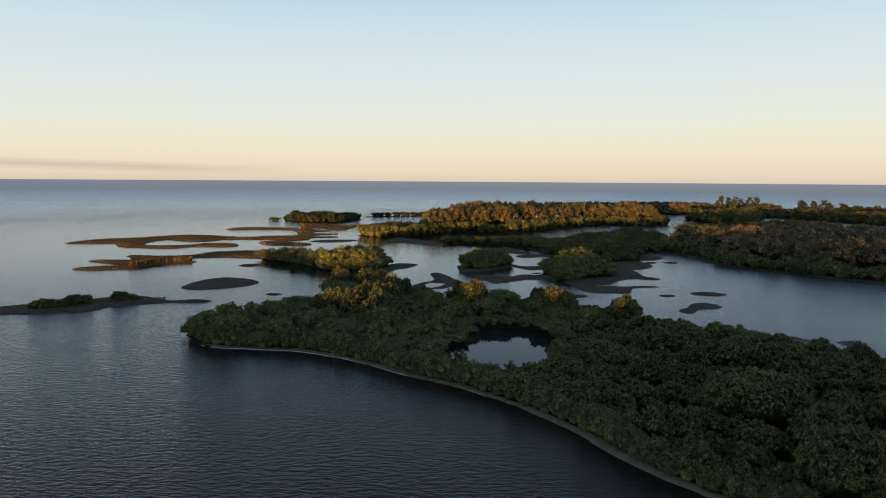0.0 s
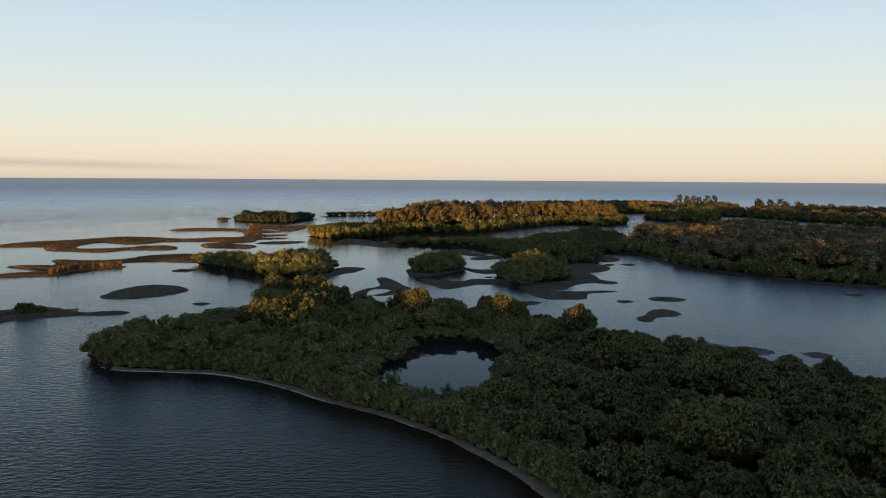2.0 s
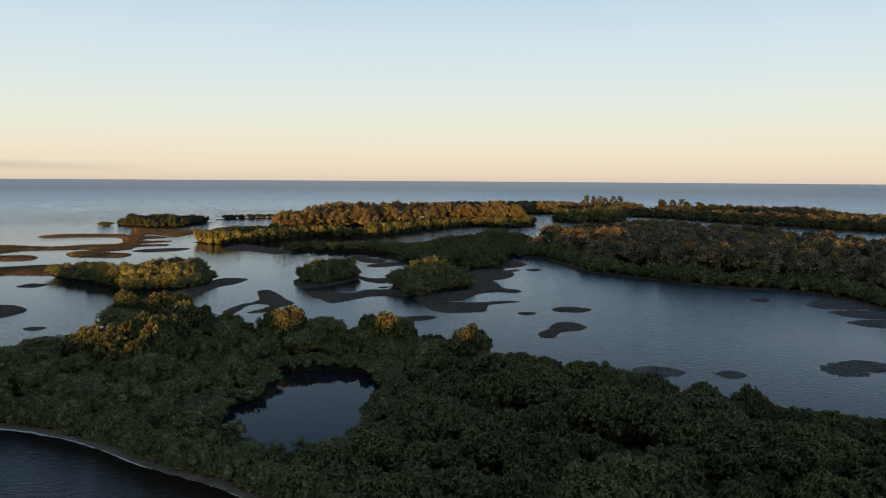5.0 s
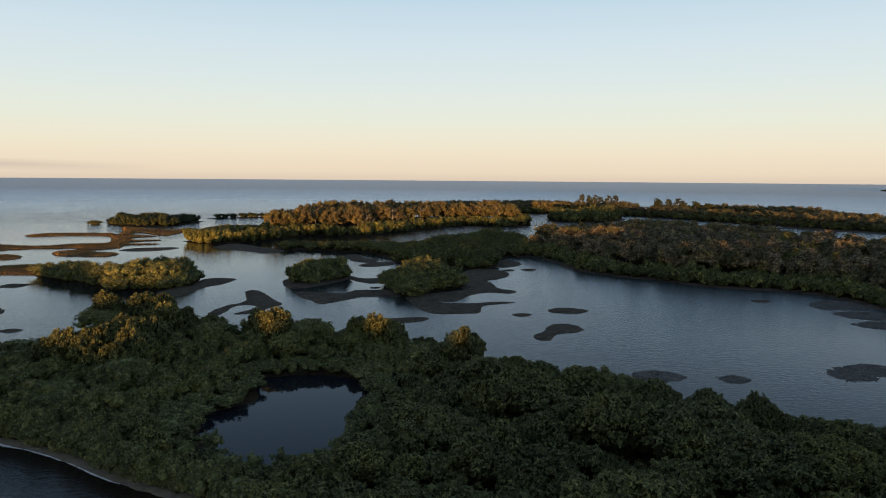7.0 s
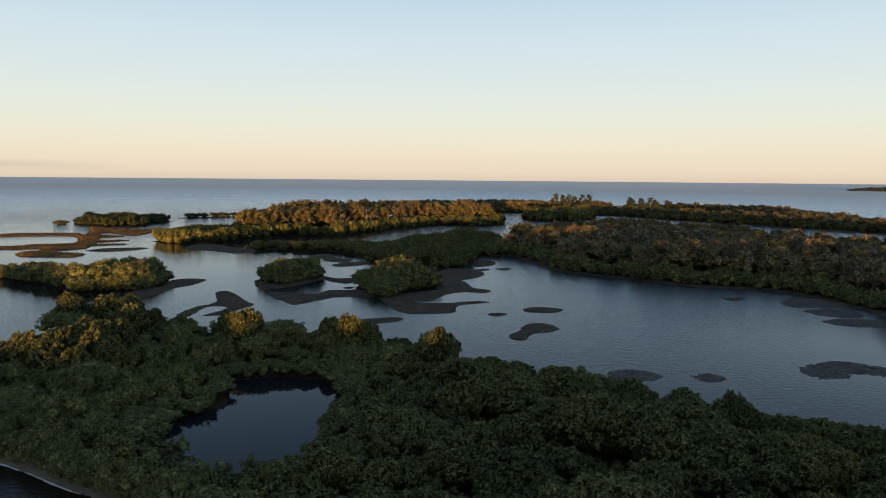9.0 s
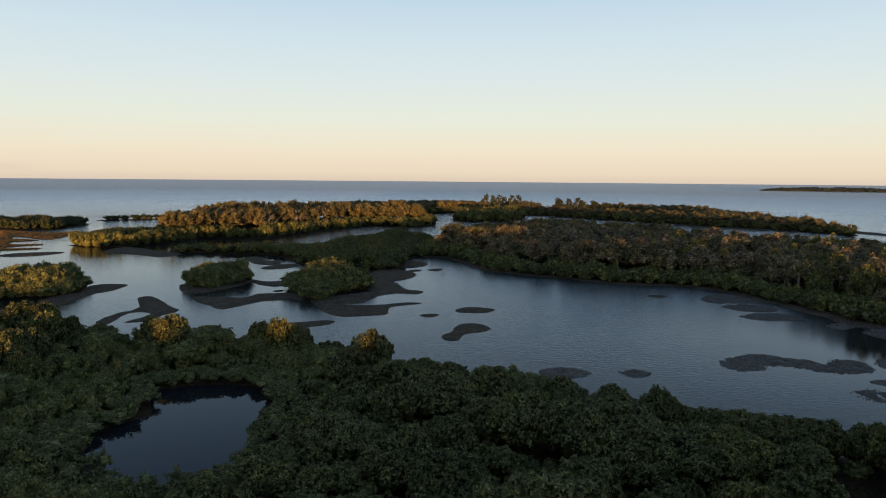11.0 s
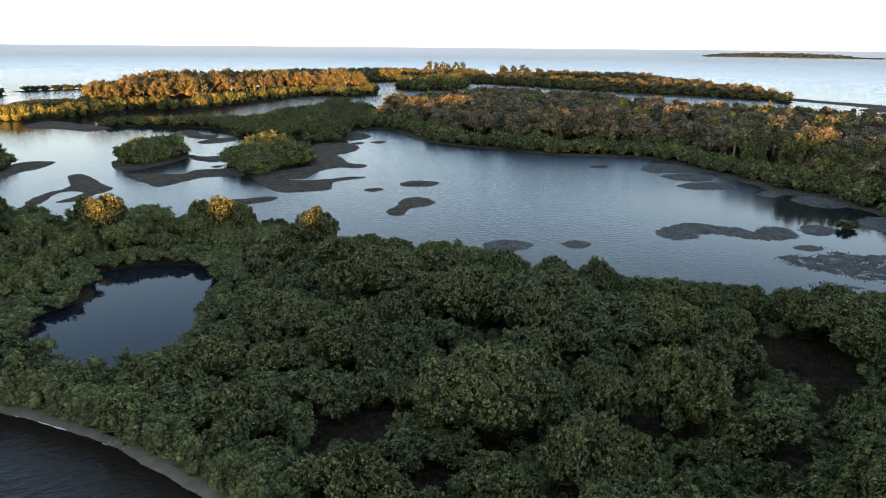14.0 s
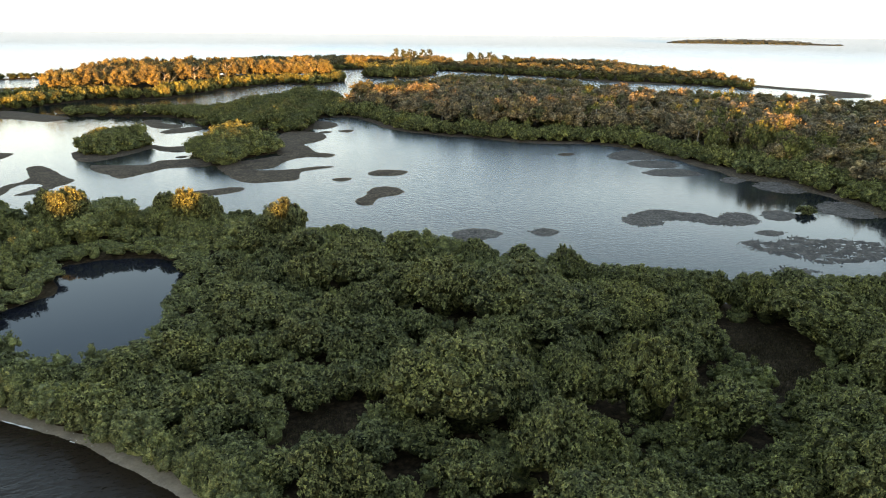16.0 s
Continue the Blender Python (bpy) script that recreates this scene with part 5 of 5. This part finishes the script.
# ---- marsh turf on the outer flats
def marsh_turf(inside, box, gap, tall, label="sunlit rust brown marsh grass on a mudflat"):
    spots = scatter(inside, box, gap, r_near)
    if len(spots) == 0:
        return
    n, k = len(spots), 5
    a = r_near.uniform(0, 2 * np.pi, (n, k))
    base = np.repeat(np.c_[spots, np.full(n, 0.12)][:, None], k, 1)
    base[..., :2] += r_near.normal(0, gap * 0.35, (n, k, 2))
    side = np.stack([np.cos(a), np.sin(a), a * 0], 2) * gap * 0.28
    up = np.stack([r_near.normal(0, 0.25, (n, k)), r_near.normal(0, 0.25, (n, k)), np.ones((n, k))], 2) * tall * r_near.uniform(0.5, 1.3, (n, k, 1))
    quad = np.stack([base - side, base + side, base + side * 0.3 + up, base - side * 0.3 + up], 2).reshape(-1, 3)
    ob = new("marsh_grass", mesh_of("marsh_grass", quad, [np.arange(len(quad)).reshape(-1, 4)], [GRASS]))
    tagged(ob, label, "grass", kind="stuff")


def turf_on(ring, gap, tall, margin=0.8, **more):
    curve = rounded(ring, 4)
    marsh_turf(lambda x, y: to_outline(x, y, curve) + 1.2 * (rough_grain(x, y, 5.0, 31) - 0.5) < -margin, box_round(ring, 1), gap, tall, **more)


def turf_along(spine, gap, tall, **more):
    marsh_turf(lambda x, y: to_strip(x, y, spine) + 1.5 * (rough_grain(x, y, 5.0, 31) - 0.5) < -0.5, box_of([spine], 1), gap, tall, **more)


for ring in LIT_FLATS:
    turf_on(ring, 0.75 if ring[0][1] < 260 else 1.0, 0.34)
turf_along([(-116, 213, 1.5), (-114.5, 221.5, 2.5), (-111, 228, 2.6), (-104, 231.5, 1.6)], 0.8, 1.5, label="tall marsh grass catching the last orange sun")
turf_along([(-104, 137, 2.8), (-97, 142, 3.0), (-89, 148, 2.5), (-81, 151, 1.5)], 0.9, 0.35, label="low olive turf on the mud spit")


# ---- dry stalks in the clearings
for cx, cy, cr in CLEARINGS[:3] + CLEARINGS[4:]:
    spots = scatter(lambda x, y: np.hypot(x - cx, y - cy) < cr + 0.5, (cx - cr - 1, cy - cr - 1, cx + cr + 1, cy + cr + 1), 0.32, r_near)
    n, k = len(spots), 4
    a = r_near.uniform(0, 2 * np.pi, (n, k))
    base = np.repeat(np.c_[spots, np.full(n, 0.35)][:, None], k, 1)
    base[..., :2] += r_near.normal(0, 0.1, (n, k, 2))
    side = np.stack([np.cos(a), np.sin(a), a * 0], 2) * 0.03
    up = np.stack([r_near.normal(0, 0.15, (n, k)), r_near.normal(0, 0.15, (n, k)), r_near.uniform(0.2, 0.6, (n, k))], 2)
    tri = np.stack([base - side, base + side, base + up], 2).reshape(-1, 3)
    tagged(new("dry_stalks", mesh_of("dry_stalks", tri, [np.arange(len(tri)).reshape(-1, 3)], [LITTER])),
           "dry brown stalks and air roots in a muddy clearing", "stalks", kind="stuff")


# ---- beach: a line of white shells and stranded wood
def shell_line():
    verts, faces = [], []
    bv, bf = ball(5, 2)
    for (ax, ay), (bx, by) in zip(FRONT[2:-1], FRONT[3:]):
        run = math.hypot(bx - ax, by - ay)
        # denser, larger shells in this stretch stand in for foam
        foam = -47 < ax < -26
        for i in range(int(run * (45 if foam else 12))):
            f = r_near.uniform(0, 1)
            x0, y0 = ax + (bx - ax) * f, ay + (by - ay) * f
            if grain(x0, y0, 2.5, 55) < 0.42 or foam and i % 2:
                continue
            off = 0.25 + r_near.normal(0, 0.13)
            x, y = x0 + (ay - by) / run * off, y0 + (bx - ax) / run * off
            d = float(near_land(np.array([x]), np.array([y]))[0])
            s = r_near.uniform(0.03, 0.085) if foam else r_near.uniform(0.015, 0.05)
            verts.append(bv * (s * 1.6, s, s * 0.5) + (x, y, max(0.02, -d * 0.16) + 0.01))
            faces.append(bf + len(bv) * (len(verts) - 1))
    ob = new("shells", mesh_of("shells", np.concatenate(verts), [np.concatenate(faces)], [SHELLS]))
    tagged(ob, "line of white shells and foam flecks along the sand beach", "shells", kind="stuff")


shell_line()


def foam_line():
    """A thin broken lip of foam where the wavelets run out on the sand."""
    points, sides = [], []
    for (ax, ay), (bx, by) in zip(FRONT[1:-2], FRONT[2:-1]):
        run = math.hypot(bx - ax, by - ay)
        f = (np.arange(int(run / 0.3)) / int(run / 0.3))[:, None]
        n = np.array([(ay - by) / run, (bx - ax) / run])
        base = np.array([ax, ay]) + np.array([bx - ax, by - ay]) * f
        off = np.linspace(-2.0, 1.5, 71)
        grid = base[:, None] + n * off[None, :, None]
        wet = near_land(grid[..., 0], grid[..., 1]) > 0.42
        points.append(base + n * off[np.maximum(wet.sum(1) - 1, 0)][:, None])
        sides.append(np.broadcast_to(n, base.shape))
    p, n = np.concatenate(points), np.concatenate(sides)
    p[1:-1] = (p[:-2] + p[1:-1] + p[2:]) / 3
    share = np.interp(p[:, 0], [-56, -50, -44, -28, -18, 4, 10], [0.0, 0.55, 0.9, 0.75, 0.4, 0.3, 0.0])
    wide = 0.46 * np.clip((share - 0.8 * rough_grain(p[:, 0], p[:, 1], 2.2, 57)) / 0.35, 0, 1) * (0.5 + grain(p[:, 0], p[:, 1], 0.5, 58))
    a, b = p + n * wide[:, None] / 2, p - n * wide[:, None] / 2
    z = np.full((len(p), 1), 0.03)
    verts = np.concatenate([np.c_[a, z], np.c_[p, z + 0.03], np.c_[b, z]])
    k = np.arange(len(p) - 1)
    k = k[(wide[:-1] > 0.02) & (wide[1:] > 0.02)]
    m = len(p)
    quads = np.concatenate([np.stack([k, k + 1, k + 1 + m, k + m], 1), np.stack([k + m, k + 1 + m, k + 1 + 2 * m, k + 2 * m], 1)])
    ob = new("foam", mesh_of("foam", verts, [quads], [FOAM], None, True))
    tagged(ob, "broken line of pale foam on the wet sand", "foam", kind="stuff")


foam_line()


def branch_thing(name, label, category, place, height, material, r, arms=7, lean=0.15, group=""):
    """A bare stem with forking limbs."""
    top = np.array([r.normal(0, lean) * height, r.normal(0, lean) * height, height])
    stem = [np.array([0, 0, -0.3]), top * 0.35 + r.normal(0, 0.1, 3), top * 0.7 + r.normal(0, 0.12, 3), top]
    thick = 0.028 * height + 0.03
    ob = new(name)
    ob.empty_display_size = 0.3
    v, f = tube(stem, [thick, thick * 0.8, thick * 0.5, thick * 0.15], 6)
    trunk = new("trunk", mesh_of("trunk", v, [f], [material], None, True))
    trunk.parent = ob
    for i in range(arms):
        f = r.uniform(0.35, 0.9)
        root = top * f
        a = 2.4 * i + r.normal(0, 0.3)
        out = height * (1 - f * 0.6) * r.uniform(0.25, 0.5)
        tip = root + np.array([math.cos(a) * out, math.sin(a) * out, out * r.uniform(0.3, 1.0)])
        arm = tube([root, (root + tip) / 2 + r.normal(0, 0.06 * out, 3), tip], [thick * 0.4, thick * 0.28, thick * 0.08], 4)
        twig = tip + np.array([math.cos(a + 0.8), math.sin(a + 0.8), 0.6]) * out * 0.5
        mid = (root + tip) / 2
        v, f = joined([arm, tube([mid, twig], [thick * 0.22, thick * 0.06], 4)])
        limb = new("limb", mesh_of("limb", v, [f], [material], None, True))
        limb.parent = ob
    ob.location = (*place, 0.1)
    return tagged(ob, label, category, group)


r_small = np.random.default_rng(23)
for x, y, h in [(137, 203, 8.5), (146, 189, 8), (118, 226, 9), (108, 238, 9), (158, 174, 9.5), (163, 134, 9), (128, 214, 8.5), (167, 160, 9.5), (2, 404, 12.5), (30, 396, 12), (46, 418, 13), (66, 446, 13), (14, 398, 11.5)]:
    branch_thing("bare_tree", "bare pale grey tree among the woodland", "tree", (x, y), h, PALE_WOOD, r_small, 10, 0.08, "bare trees in the woodland")
for (ax, ay), (bx, by) in zip(FRONT[2:-2], FRONT[3:-1]):
    for i in range(2):
        f, off = r_small.uniform(0, 1), r_small.uniform(1.3, 2.0)
        run = math.hypot(bx - ax, by - ay)
        branch_thing("dead_shrub", "thin bare grey shrub stems behind the beach", "shrub",
                     (ax + (bx - ax) * f + (ay - by) / run * off, ay + (by - ay) * f + (bx - ax) / run * off), r_small.uniform(0.8, 1.6), BARK, r_small, 6, 0.3,
                     "dead shrubs along the beach")


# ---- palms in the woodland
def make_palm(height, r):
    top = new("palm_tree")
    top.empty_display_size = 0.3
    bend = np.array([r.normal(0, 0.3), r.normal(0, 0.3), height])
    v, f = tube([(0, 0, -0.3), bend * 0.5 + (0.15, 0, 0), bend], [0.24, 0.19, 0.17], 7)
    trunk = new("trunk", mesh_of("trunk", v, [f], [PALE_WOOD], None, True))
    v, f = ball(6, 3)
    crown = new("crown", mesh_of("crown", v * (0.32, 0.32, 0.45) + bend, [f], [LEAF_FAR]))
    crown.parent = trunk.parent = top
    for i in range(26):
        verts, faces = [], []
        a = 2.4 * i
        e = math.radians(75 - 115 * i / 26)
        d = np.array([math.cos(a) * math.cos(e), math.sin(a) * math.cos(e), math.sin(e)])
        s = unit(np.cross(d, (0, 0, 1)))
        n = np.cross(s, d)
        root, heart = bend, bend + d * 0.75
        for k in range(7):
            b = math.radians(-75 + 25 * k)
            tip = heart + (d * math.cos(b) + s * math.sin(b)) * 0.95 * r.uniform(0.85, 1.1) - np.array([0, 0, 0.3]) * abs(math.sin(b)) - n * 0.1
            w = (s * math.cos(b) - d * math.sin(b)) * 0.11
            m = (heart + tip) / 2
            verts += [heart, m + w, tip, m - w]
            faces.append(np.arange(4) + 4 * len(faces))
        w = s * 0.03
        verts += [root - w, root + w, heart + w, heart - w]
        faces.append(np.arange(4) + 4 * len(faces))
        frond = new("frond", mesh_of("frond", np.array(verts), [np.array(faces)], [LEAF_FAR]))
        frond.parent = crown
    return tagged(top, "cabbage palm with a round fan-leaved head in the woodland", "palm", "palms in the woodland")


for x, y, h in [(143.5, 197.8, 8.4), (150, 190, 8.0), (160, 180, 8.8), (158, 166, 8.6), (163, 160, 8.2), (150, 150, 7.2), (147, 158, 6.6), (172, 186, 9.4)]:
    palm = make_palm(h + 0.7, r_small)
    palm.matrix_basis = pose(x, y, 0.3, 0, 0, r_small.uniform(0, 360))


# ---- tall pines on the far shore
def make_pine(height, r):
    top = new("pine_tree")
    top.empty_display_size = 0.3
    v, f = tube([(0, 0, -0.3), (0.1, 0.1, height * 0.5), (0.2, 0, height * 0.97)], [0.30, 0.24, 0.10], 7)
    trunk = new("trunk", mesh_of("trunk", v, [f], [PALE_WOOD], None, True))
    lobes = []
    for i in range(10):
        a, f = 2.4 * i, i / 9
        out = (3.2 - 2.0 * f) * r.uniform(0.3, 1.2)
        lobes.append((math.cos(a) * out, math.sin(a) * out, height * (0.62 + 0.34 * f) + r.normal(0, 0.4), r.uniform(0.6, 1.25)))
    v, t, c = crown_arrays(r, np.array(lobes), 1.6, 5, 0.75, core=0.6, ragged=0.4, up=0.4, shoots=True)
    crown = new("crown", mesh_of("crown", v, [t, c], [LEAF_PINE_SHADE, SHADE_CORE], np.r_[np.zeros(len(t)), np.ones(len(c))]))
    crown.parent = trunk.parent = top
    return tagged(top, "tall slender pine standing over the far woodland", "pine tree", "pines on the far shore")


for x, y, h in [(242, 630, 17), (250, 633, 15), (256, 632, 16), (268, 630, 16), (276, 632, 15), (264, 640, 14), (284, 566, 14.5), (290, 575, 13.5), (297, 571, 14.5), (296, 553, 15), (302, 556, 13),
                (305, 541, 12.5), (309, 545, 12), (312, 535, 11.5), (316, 538, 11)]:
    pine = make_pine(h - 0.8, r_small)
    pine.matrix_basis = pose(x, y, 0.2, 0, 0, r_small.uniform(0, 360))

# ---- bushes on the spit and in the lagoon
for x, y, s, h in [(-103.5, 136.5, 0.9, 0.8), (-101.5, 137.2, 1.2, 0.9), (-99.3, 138.3, 0.8, 0.75), (-97.8, 141.2, 1.2, 1.0), (-95.6, 142.3, 1.0, 0.9), (-89.4, 147.6, 1.1, 0.95), (-87.2, 148.3, 0.8, 0.7),
                   (117.9, 99.8, 0.85, 0.66), (-134.5, 484, 2.6, 0.9)]:
    bush = copy_thing(near_models["small"][int(abs(x)) % 4], pose(x, y, 0.05))
    bush.matrix_basis = pose(x, y, -0.6, 0, 0, x * 31) @ Matrix.Diagonal((s, s, h, 1))
    bush.name = "mangrove_bush"
    tagged(bush, "low mangrove bush growing on bare mud", "bush", "bushes on the mud")
